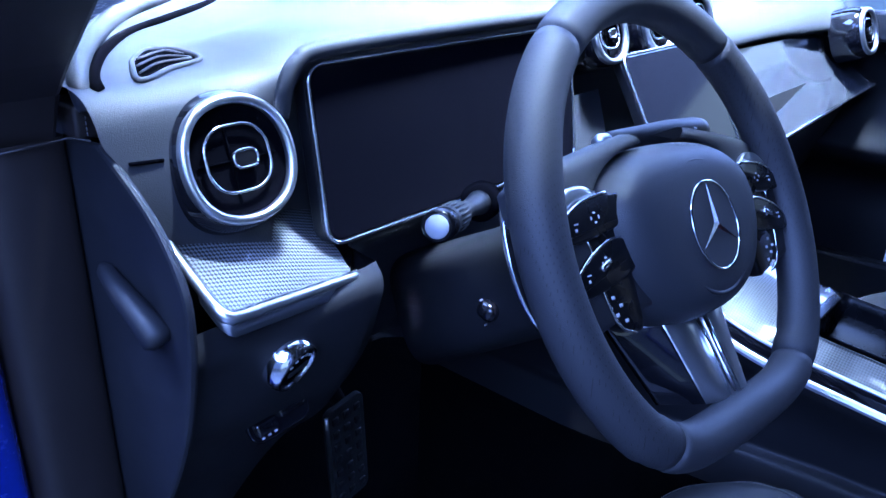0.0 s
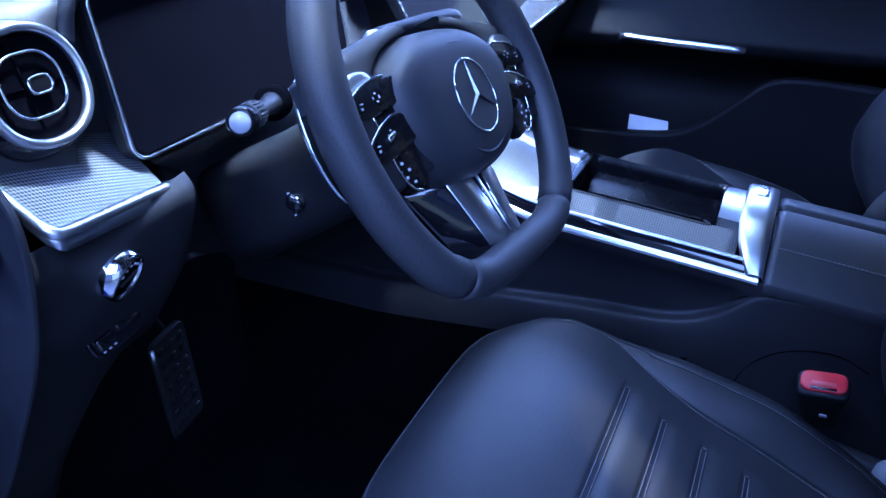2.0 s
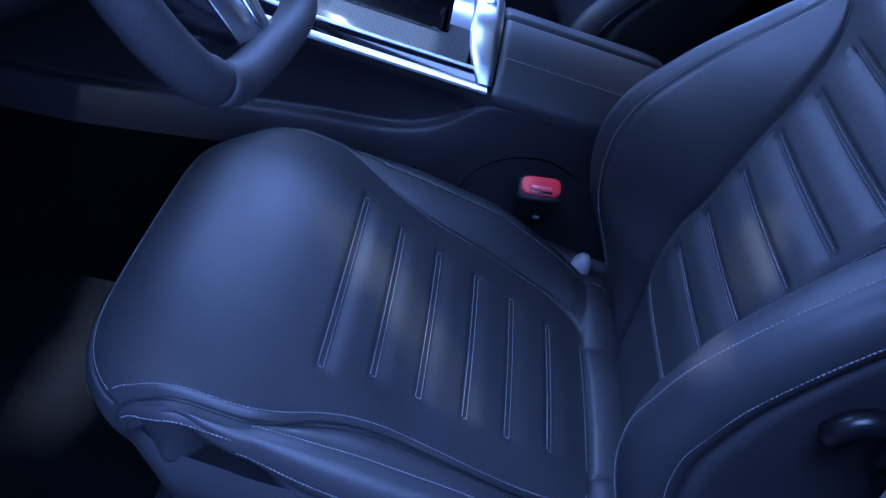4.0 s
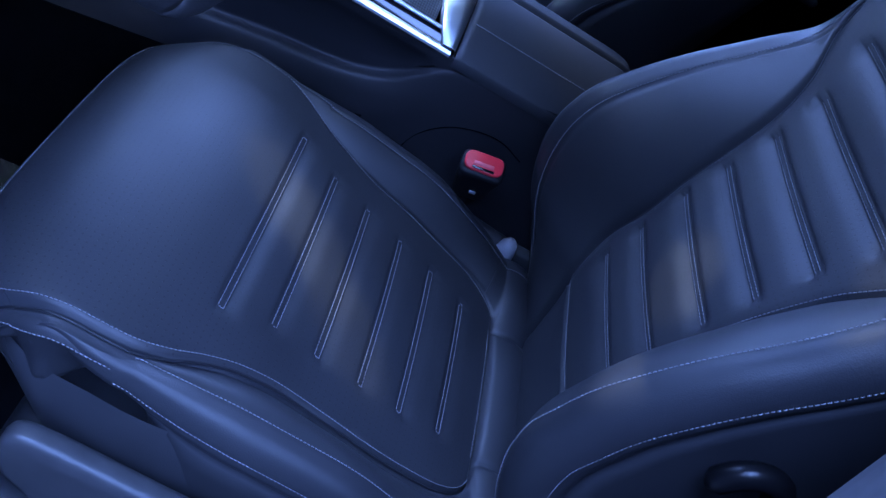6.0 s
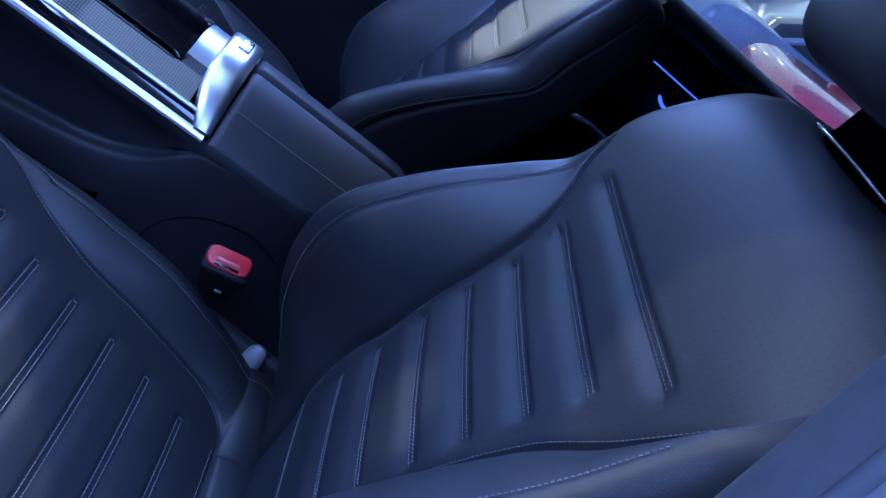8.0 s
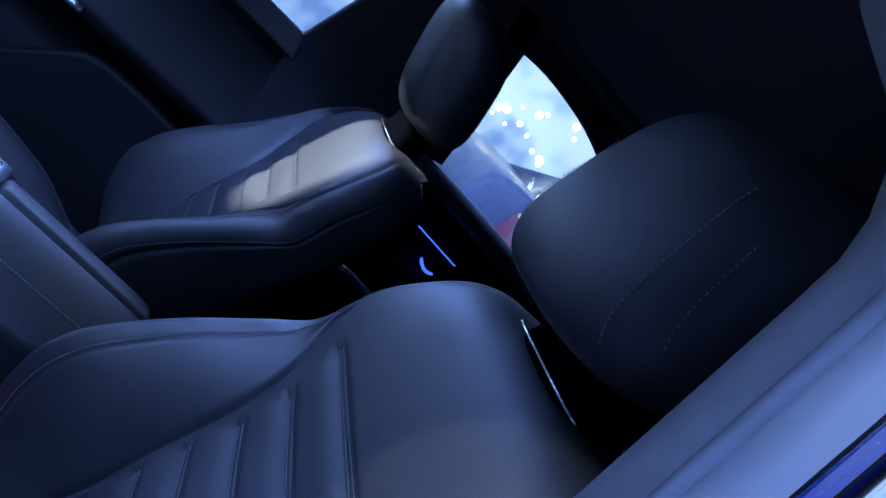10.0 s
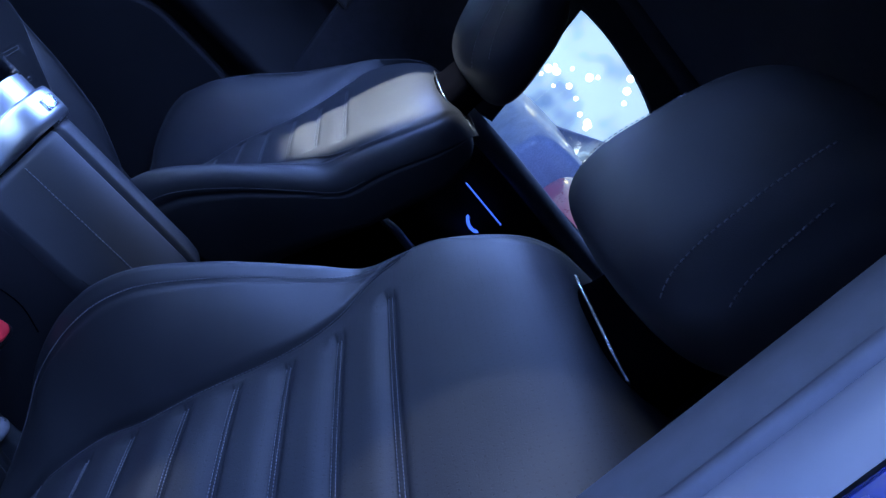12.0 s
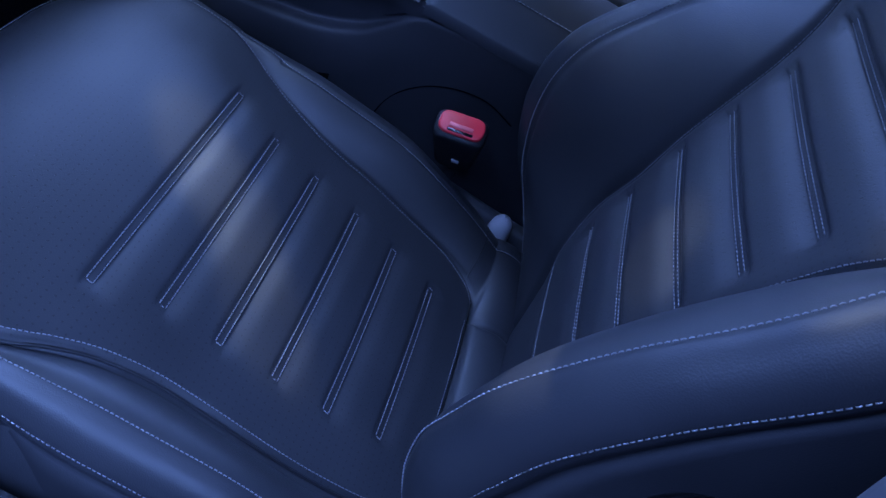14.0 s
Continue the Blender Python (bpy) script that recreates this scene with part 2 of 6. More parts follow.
M_CARGLASS = simple("dark_car_glass", (0.02, 0.024, 0.03), 0.08, coat=1.0)
M_CARRED = simple("red_car_paint", (0.6, 0.04, 0.08), 0.3, coat=1.0)
M_GLASS = glass("window_glass")

# ---------------------------------------------------------------- builders


def tidy(vs, fs, name, mat, smooth=True):
    me = bpy.data.meshes.new(name)
    me.from_pydata([tuple(map(float, v)) for v in vs], [], fs)
    me.materials.append(mat)
    if smooth:
        me.polygons.foreach_set("use_smooth", [True] * len(me.polygons))
    me.update()
    return me


def place(name, me, parent=None, label=""):
    ob = new(name, me)
    if parent is not None:
        ob.parent = parent
        me.transform(Matrix.Translation(parent_base(parent)).inverted())
    if label:
        ob["label"] = label
    return ob


def parent_base(ob):
    base = Vector((0, 0, 0))
    while ob is not None:
        base = base + ob.location
        ob = ob.parent
    return base


def thing(name, at, label, category, group="", kind=""):
    e = new(name)
    e.location = at
    e.empty_display_size = 0.05
    return tagged(e, label, category, group, kind)


def grid(name, P, mat, parent=None, label="", wrap_u=False, wrap_v=False, caps=False, smooth=True, flip=False):
    """A sheet through an array of points [rows][columns]; wrap_v closes each row, caps fills the end rows."""
    P = np.asarray(P, float)
    n, m = P.shape[:2]
    fs = []
    for i in range(n if wrap_u else n - 1):
        for j in range(m if wrap_v else m - 1):
            a, b2, c, d = i * m + j, i * m + (j + 1) % m, ((i + 1) % n) * m + (j + 1) % m, ((i + 1) % n) * m + j
            fs.append((a, d, c, b2) if flip else (a, b2, c, d))
    if caps:
        fs.append(tuple(range(m))[::-1] if not flip else tuple(range(m)))
        fs.append(tuple((n - 1) * m + j for j in range(m)) if not flip else tuple((n - 1) * m + j for j in range(m))[::-1])
    return place(name, tidy(P.reshape(-1, 3), fs, name, mat, smooth), parent, label)


def from_bm(name, bm, mat, parent=None, label="", smooth=False):
    me = bpy.data.meshes.new(name)
    bmesh.ops.recalc_face_normals(bm, faces=bm.faces[:])
    bm.to_mesh(me)
    bm.free()
    me.materials.append(mat)
    if smooth:
        me.polygons.foreach_set("use_smooth", [True] * len(me.polygons))
    return place(name, me, parent, label)


def rbox(name, m, size, mat, parent=None, label="", r=0.004, seg=3, smooth=True):
    """A box with rounded edges, size in metres, at the pose m."""
    bm = bmesh.new()
    bmesh.ops.create_cube(bm, size=1.0, matrix=Matrix.Diagonal((*size, 1)))
    bmesh.ops.bevel(bm, geom=bm.edges[:], offset=min(r, min(size) * 0.49), segments=seg, affect="EDGES", profile=0.5)
    bm.transform(m)
    return from_bm(name, bm, mat, parent, label, smooth)


def prism(name, outline, depth, m, mat, parent=None, label="", r=0.0015, smooth=False):
    """A flat outline in x, y given thickness along z (0 to depth), edges eased, at the pose m."""
    bm = bmesh.new()
    f = bm.faces.new([bm.verts.new((x, y, 0)) for x, y in outline])
    ext = bmesh.ops.extrude_face_region(bm, geom=[f])
    bmesh.ops.translate(bm, vec=(0, 0, depth), verts=[v for v in ext["geom"] if isinstance(v, bmesh.types.BMVert)])
    bmesh.ops.recalc_face_normals(bm, faces=bm.faces[:])
    if r:
        rim = [e for e in bm.edges if len(e.link_faces) == 2 and any(len(fc.verts) > 4 for fc in e.link_faces)] if len(outline) > 4 else bm.edges[:]
        bmesh.ops.bevel(bm, geom=rim, offset=min(r, depth * 0.45), segments=2, affect="EDGES", profile=0.5)
    bm.transform(m)
    return from_bm(name, bm, mat, parent, label, smooth)


def spline(pts, n):
    """n points on a smooth line through pts (Catmull-Rom, even in pieces)."""
    pts = np.asarray(pts, float)
    q = np.vstack([2 * pts[0] - pts[1], pts, 2 * pts[-1] - pts[-2]])
    k = len(pts) - 1
    out = []
    for t in np.linspace(0, k, n):
        i = min(int(t), k - 1)
        f = t - i
        p0, p1, p2, p3 = q[i], q[i + 1], q[i + 2], q[i + 3]
        out.append(0.5 * (2 * p1 + (p2 - p0) * f + (2 * p0 - 5 * p1 + 4 * p2 - p3) * f * f + (3 * p1 - p0 - 3 * p2 + p3) * f ** 3))
    return np.array(out)


def tube(name, path, rad, mat, parent=None, label="", closed=False, seg=12, flat=None):
    """A round bar along a path; rad one number or one each point; flat: (axis, factor) squashes it."""
    path = np.asarray(path, float)
    n = len(path)
    rad = np.broadcast_to(rad, (n,))
    rows = []
    up = None
    for i in range(n):
        a, b2 = path[(i - 1) % n if closed else max(i - 1, 0)], path[(i + 1) % n if closed else min(i + 1, n - 1)]
        d = (b2 - a) / (np.linalg.norm(b2 - a) + 1e-12)
        if up is None:
            up = np.array([0, 0, 1.0]) if abs(d[2]) < 0.9 else np.array([1.0, 0, 0])
        s = np.cross(d, up)
        s /= np.linalg.norm(s) + 1e-12
        up = np.cross(s, d)
        row = []
        for k in range(seg):
            a2 = 2 * math.pi * k / seg
            o = rad[i] * (math.cos(a2) * s + math.sin(a2) * up)
            if flat is not None:
                ax = np.asarray(flat[0], float)
                o = o - ax * (o @ ax) * (1 - flat[1])
            row.append(path[i] + o)
        rows.append(row)
    return grid(name, rows, mat, parent, label, wrap_u=closed, wrap_v=True, caps=not closed)


def strip(name, path, profile, side, up, mat, parent=None, label="", smooth=True):
    """A profile (list of a, b) carried along a path: a along side, b along up."""
    side, up = np.asarray(side, float), np.asarray(up, float)
    return grid(name, [[p + a * side + b2 * up for a, b2 in profile] for p in np.asarray(path, float)], mat, parent, label, wrap_v=True, caps=True, smooth=smooth)


def stitches(name, path, parent, pitch=0.0034, length=0.0023, r=0.00037, normal=None, mat=None, label=""):
    """Thread stitches along a path on a surface: short bars, slightly proud."""
    path = np.asarray(path, float)
    seg = np.linalg.norm(np.diff(path, axis=0), axis=1)
    cum = np.concatenate([[0], np.cumsum(seg)])
    vs, fs = [], []
    nn = int(cum[-1] / pitch)
    for k in range(nn):
        c0 = (k + 0.15) * pitch
        a = np.array([np.interp(c0, cum, path[:, i]) for i in range(3)])
        b2 = np.array([np.interp(c0 + length, cum, path[:, i]) for i in range(3)])
        d = (b2 - a) / (np.linalg.norm(b2 - a) + 1e-12)
        up = np.array(normal if normal is not None else (0, 0, 1.0), float)
        s = np.cross(d, up)
        s /= np.linalg.norm(s) + 1e-12
        up = np.cross(s, d)
        b0 = len(vs)
        for q in (a, (a + b2) / 2 + up * r * 0.8, b2):
            for x, y in ((-1, -0.3), (1, -0.3), (0.6, 1), (-0.6, 1)):
                vs.append(q + s * x * r + up * y * r)
        for i in (0, 4):
            for j in range(4):
                fs.append((b0 + i + j, b0 + i + (j + 1) % 4, b0 + i + 4 + (j + 1) % 4, b0 + i + 4 + j))
        fs += [(b0 + 3, b0 + 2, b0 + 1, b0), (b0 + 8, b0 + 9, b0 + 10, b0 + 11)]
    return place(name, tidy(vs, fs, name, mat or M_THREAD), parent, label)


def ss(a, b, x):
    t = np.clip((x - a) / (b - a), 0, 1)
    return t * t * (3 - 2 * t)


def lerp(x, xs, ys):
    """Smooth reading of a table."""
    xs, ys = np.asarray(xs, float), np.asarray(ys, float)
    x = min(max(x, xs[0]), xs[-1])
    i = min(max(int(np.searchsorted(xs, x)) - 1, 0), len(xs) - 2)
    h = xs[i + 1] - xs[i]
    t = (x - xs[i]) / h
    m0 = (ys[i + 1] - ys[i - 1]) / (xs[i + 1] - xs[i - 1]) if i > 0 else (ys[1] - ys[0]) / (xs[1] - xs[0])
    m1 = (ys[i + 2] - ys[i]) / (xs[i + 2] - xs[i]) if i + 2 < len(xs) else (ys[-1] - ys[-2]) / (xs[-1] - xs[-2])
    return (2 * t ** 3 - 3 * t ** 2 + 1) * ys[i] + (t ** 3 - 2 * t ** 2 + t) * h * m0 + (3 * t ** 2 - 2 * t ** 3) * ys[i + 1] + (t ** 3 - t ** 2) * h * m1


def rounded(w, h, r, seg=6):
    """Outline of a rounded rectangle about the origin."""
    out = []
    for cx, cy, a0 in ((w / 2 - r, h / 2 - r, 0), (-w / 2 + r, h / 2 - r, 90), (-w / 2 + r, -h / 2 + r, 180), (w / 2 - r, -h / 2 + r, 270)):
        for k in range(seg + 1):
            a = radians(a0 + 90 * k / seg)
            out.append((cx + r * math.cos(a), cy + r * math.sin(a)))
    return out


def frame_of(origin, xa, ya):
    """A pose from an origin and two directions."""
    x = Vector(xa).normalized()
    z = x.cross(Vector(ya)).normalized()
    y = z.cross(x)
    m = Matrix((x, y, z)).transposed().to_4x4()
    return Matrix.Translation(origin) @ m


def plate(name, c, thick, back, mat, parent, label="", bow=0.0, n=8):
    """A thin panel between four corners (two rows of two), bowed outwards against the direction back."""
    c = [np.array(p, float) for p in c]
    back = np.array(back, float)
    def at(a, b2, t):
        p = (c[0] * (1 - a) + c[1] * a) * (1 - b2) + (c[2] * (1 - a) + c[3] * a) * b2
        return p - back * bow * math.sin(math.pi * a) + back * t
    rows = []
    for b2 in np.linspace(0, 1, 5):
        front = [at(a, b2, 0) for a in np.linspace(0, 1, n)]
        rear = [at(a, b2, thick) for a in np.linspace(1, 0, n)]
        rows.append(front + rear)
    return grid(name, rows, mat, parent, label, wrap_v=True, caps=True)


FLOOR_Z = 0.40
# ---------------------------------------------------------------- seats
CUSHION = spline([(-0.27, 0.60), (-0.20, 0.612), (-0.16, 0.628), (-0.118, 0.648), (-0.072, 0.667), (-0.027, 0.687), (0.017, 0.705), (0.061, 0.725),
                  (0.105, 0.743), (0.15, 0.758), (0.195, 0.766), (0.240, 0.765), (0.272, 0.756), (0.291, 0.741), (0.297, 0.722), (0.291, 0.702), (0.273, 0.683), (0.248, 0.665), (0.220, 0.648), (0.185, 0.630)], 640)
CUSHION_ROWS = [(0.105, 0.1225), (0.061, 0.106), (0.017, 0.103), (-0.028, 0.100), (-0.073, 0.096), (-0.119, 0.087)]
BACK_ROWS = [(0.795, 0.085), (0.841, 0.086), (0.895, 0.086), (0.938, 0.087), (0.982, 0.090), (1.026, 0.099), (1.073, 0.1265)]
SEAM_Y = [-0.27, -0.2, -0.1690, -0.166, -0.159, -0.146, -0.118, -0.05, 0.03, 0.071, 0.098, 0.123, 0.149, 0.2, 0.32]
SEAM_U = [0.088, 0.088, 0.090, 0.108, 0.122, 0.133, 0.143, 0.150, 0.152, 0.160, 0.171, 0.184, 0.192, 0.192, 0.190]
RISE_Y = [-0.27, -0.2, -0.13, -0.05, 0.0, 0.06, 0.10, 0.14, 0.2, 0.32]
RISE = [-0.004, 0.004, 0.018, 0.028, 0.024, 0.012, 0.001, -0.007, -0.007, -0.006]
FRONT_SEAM = min(range(640), key=lambda i: abs(CUSHION[i][0] - 0.291) + abs(CUSHION[i][1] - 0.741))


def welt(d, side, half):
    """Relief of a sewn channel at distance d across it: a flat stitched fold with a soft hollow on one side, a sharp step on the other."""
    edge = 1 - ss(half - 0.002, half + 0.003, side)
    if edge <= 0:
        return 0.0
    fold = 0.0011 * (ss(-0.0036, -0.0022, d) - ss(0.0022, 0.0036, d))
    return edge * (fold - 0.0036 * math.exp(-(d / (0.013 if d > 0 else 0.0050)) ** 2))


CUSHION_CACHE = {}


def cushion_line(i):
    """Figures of one cross line: centre, normal, seam, ridge and rise of the bolster."""
    if i not in CUSHION_CACHE:
        y, z = CUSHION[i]
        a, b = CUSHION[max(i - 1, 0)], CUSHION[min(i + 1, len(CUSHION) - 1)]
        t = (b - a) / np.linalg.norm(b - a)
        front = i > FRONT_SEAM - 30
        us = 0.190 if front else lerp(y, SEAM_Y, SEAM_U)
        h = -0.006 if front else lerp(y, RISE_Y, RISE)
        CUSHION_CACHE[i] = (y, z, -t[1], t[0], us, max(0.200, us + 0.011), h, front)
    return CUSHION_CACHE[i]


def cushion_at(i, u):
    """A point of the cushion: i along its centre line, u across."""
    y, z, ny, nz, us, ue, h, front = cushion_line(i)
    au = abs(u)
    if not front:
        z += 0.015 * math.sin(math.pi * min(max((-0.168 - y) / 0.058, 0), 1)) ** 0.8 - 0.07 * ss(-0.218, -0.248, y)
    # the front corners are rounded in plan and fall away a little
    back_off = 0.043 * (min(au, 0.200) / 0.192) ** 6 * (1.0 if front else ss(0.165, 0.285, y))
    lower = 0.002 * ss(0.10, 0.20, au) * (1.0 if front else ss(0.13, 0.28, y))
    if au <= us:
        q = au / us
        off = 0.004 * (1 - q * q) - 0.0045 * math.exp(-((us - au) / 0.0028) ** 2)
        if y < 0.14:
            for yk, half in CUSHION_ROWS:
                if abs(y - yk) < 0.03:
                    off += welt((yk - y) / max(nz, 0.3), au, half)
        if abs(i - FRONT_SEAM - 4) < 14:
            off -= 0.003 * math.exp(-((i - FRONT_SEAM - 4) / 4.0) ** 2)
        off -= 0.005 * math.exp(-((y + 0.168) / 0.0030) ** 2)
        return (u, y + ny * off - back_off, z + nz * off - lower)
    if au <= ue:
        q = (au - us) / (ue - us)
        step = 0.011 * ss(-0.17, -0.10, y) * (1 - 0.6 * ss(0.10, 0.17, y))
        off = (h + step) * math.sin(q * math.pi / 2) - step * ss(0, 0.12, q) + 0.004 * math.sin(q * math.pi) * (1 - ss(0.10, 0.17, y)) - 0.0045 * math.exp(-((au - us) / 0.0022) ** 2)
        if u > 0 and ue - us > 0.03:
            off -= 0.0022 * math.exp(-((ue - 0.009 - au) / 0.0022) ** 2)
        return (u, y + ny * off - back_off, z + nz * off - lower)
    q = (au - ue) / 0.10
    off = h - 0.002 * math.exp(-(q / 0.05) ** 2)
    sgn = 1 if u > 0 else -1
    ang = min(q / 0.35, 1) * math.pi / 2
    x = ue + 0.021 * math.sin(ang) + 0.006 * max(q - 0.35, 0)
    drop = 0.030 * (1 - math.cos(ang)) + 0.13 * max(q - 0.35, 0)
    x -= 0.005 * math.exp(-((q - 0.44) / 0.035) ** 2)
    reach = ss(0.04, 0.24, y)
    x -= reach * (0.022 * math.sin(ang) + 0.19 * max(q - 0.35, 0))
    drop *= 1 - 0.95 * ss(FRONT_SEAM - 4, FRONT_SEAM + 40, i)
    hang = 1.0 if front else ss(0.05, 0.2, y)
    drop *= 1 - 0.45 * hang
    ty, tz = ny * (1 - hang), nz * (1 - hang) + hang
    return (sgn * x, y + ny * off - ty * drop - back_off - 0.35 * hang * max(q - 0.35, 0) * 0.13, max(z + nz * off - tz * drop - lower, 0.52))


def cushion_sheet(parent):
    rows = []
    side_q = 0.10 * np.array([0.05, 0.1, 0.16, 0.22, 0.28, 0.34, 0.38, 0.41, 0.44, 0.47, 0.5, 0.6, 0.8, 1.0])
    for i in range(len(CUSHION)):
        us, ur = cushion_line(i)[4:6]
        cols = list(np.linspace(0, us - 0.008, 26)) + [us - 0.004, us - 0.002, us] + list(us + (ur - us) * np.concatenate([[0.02, 0.05], np.linspace(0.1, 1, 24)])) + list(ur + side_q)
        full = [-c for c in cols[:0:-1]] + cols
        rows.append([cushion_at(i, u) for u in full])
    ob = grid("cushion", rows, M_LEATHER, parent, "padded leather seat cushion with sewn channels")
    ob.data.materials.append(M_PERF)
    cols = len(rows[0])
    mid, per = cols // 2, cols - 1
    ob.data.polygons.foreach_set("material_index", [1 if abs(k % per - mid + 0.5) < 27 and 55 < k // per < FRONT_SEAM else 0 for k in range(len(ob.data.polygons))])
    return ob


def near_row(y):
    return min(range(FRONT_SEAM), key=lambda i: abs(CUSHION[i][0] - y))


def back_front(z):
    return lerp(z, [0.58, 0.70, 0.745, 0.80, 0.84, 0.895, 0.938, 0.982, 1.026, 1.073, 1.12, 1.160, 1.183, 1.197, 1.207, 1.213],
                [-0.212, -0.211, -0.208, -0.214, -0.223, -0.235, -0.250, -0.267, -0.282, -0.294, -0.308, -0.323, -0.335, -0.347, -0.362, -0.388])


def back_seam(z):
    return lerp(z, [0.58, 0.745, 0.80, 0.86, 0.94, 0.99, 1.025, 1.054, 1.085, 1.12, 1.23], [0.104, 0.106, 0.110, 0.100, 0.106, 0.118, 0.140, 0.174, 0.190, 0.196, 0.10])


def back_half(z):
    return lerp(z, [0.58, 0.70, 0.95, 1.0, 1.04, 1.085, 1.125, 1.160, 1.183, 1.197, 1.207, 1.213], [0.200, 0.207, 0.207, 0.206, 0.204, 0.200, 0.196, 0.183, 0.168, 0.150, 0.125, 0.085])


BULGE_Z = [0.58, 0.64, 0.70, 0.78, 0.836, 0.87, 0.90, 0.958, 1.01, 1.045, 1.09, 1.23]
BULGE = [-0.01, 0.012, 0.040, 0.078, 0.096, 0.096, 0.088, 0.060, 0.024, -0.002, -0.004, -0.006]
OUTER_Z = [0.58, 0.64, 0.70, 0.78, 0.84, 0.87, 0.905, 0.96, 1.0, 1.046, 1.083, 1.11, 1.23]
OUTER = [-0.01, 0.012, 0.040, 0.080, 0.102, 0.100, 0.095, 0.079, 0.060, 0.041, 0.028, 0.020, -0.006]


def back_bulge(z, u=1):
    return lerp(z, OUTER_Z, OUTER) if u < 0 else lerp(z, BULGE_Z, BULGE)


BACK_CACHE = {}


def back_line(z, u):
    key = (z, u < 0)
    if key not in BACK_CACHE:
        w = back_half(z) - (0.009 * (1 - ss(1.09, 1.15, z)) if u < 0 else 0)
        us = lerp(z, [0.58, 0.86, 0.98, 1.043, 1.10, 1.135, 1.155, 1.23], [0.104, 0.100, 0.118, 0.150, 0.176, 0.186, 0.188, 0.10]) if u < 0 else back_seam(z)
        BACK_CACHE[key] = (min(us, w - 0.004), w, back_bulge(z, u), back_front(z))
    return BACK_CACHE[key]


def back_at(z, u):
    us, w, p, yf = back_line(z, u)
    au, sg = abs(u), (1 if u >= 0 else -1)
    if au <= us:
        off = 0.003 * (1 - (au / us) ** 2) - 0.004 * math.exp(-((us - au) / 0.004) ** 2) * (1 - ss(1.07, 1.1, z)) - 0.012 * ss(0.08, 0.2, au) * ss(1.1, 1.2, z)
        for zk, half in BACK_ROWS:
            if abs(z - zk) < 0.03:
                off += welt((zk - z), au, half) * 1.35
        off -= 0.004 * math.exp(-((z - 0.728) / 0.004) ** 2)
        return (u, yf + off, z)
    if au <= w:
        q = (au - us) / (w - us)
        e = 0.35 * q + 0.65 * math.sin(q * math.pi / 2) if u < 0 else 0.90 * q + 0.10 * math.sin(q * math.pi / 2)
        if u > 0:
            p_groove = 0.0030 * math.exp(-((w - au - 0.0185) / 0.0020) ** 2) * (1 - ss(1.03, 1.07, z))
        else:
            p_groove = 0.0
        off = p * e - p_groove + (0.004 if u < 0 else 0.002) * math.sin(q * math.pi) - 0.009 * math.exp(-((au - us) / 0.0035) ** 2) * (1 - ss(1.07, 1.1, z)) - 0.012 * ss(0.08, 0.2, au) * ss(1.1, 1.2, z)
        return (u, yf + off, z)
    return (u, yf + p, z)


def back_ring(z):
    yb = lerp(z, [0.58, 0.8, 1.0, 1.1, 1.160, 1.19, 1.207, 1.213], [-0.32, -0.335, -0.385, -0.415, -0.43, -0.428, -0.418, -0.405])
    def half_ring(sg):
        us, w = back_line(z, sg)[:2]
        cols = list(np.linspace(0, us - 0.008, 22)) + [us - 0.004, us - 0.002, us] + list(us + (w - us) * np.concatenate([[0.015, 0.03, 0.05], np.linspace(0.08, 1, 30)]))
        run = [back_at(z, sg * c) for c in cols]
        ye = run[-1][1]
        side = []
        for k in range(1, 9):
            a = k / 8 * math.pi / 2
            side.append((sg * (w + 0.024 * math.sin(a)), ye - 0.034 * (1 - math.cos(a)), z))
        deep = ye - 0.034
        for q in (0.04, 0.06, 0.08, 0.14, 0.3, 0.5, 0.7, 0.85):
            side.append((sg * (w + 0.024 - 0.008 * q * q - (0.005 if q == 0.06 else 0)), deep + (yb - deep) * q, z))
        rear = [(sg * w * 0.93, yb + 0.012, z), (sg * w * 0.8, yb, z), (sg * w * 0.5, yb - 0.004, z), (sg * w * 0.25, yb - 0.006, z)]
        return run[1:] + side + rear
    return [back_at(z, 0.0)] + half_ring(1) + [(0, yb - 0.006, z)] + half_ring(-1)[::-1]


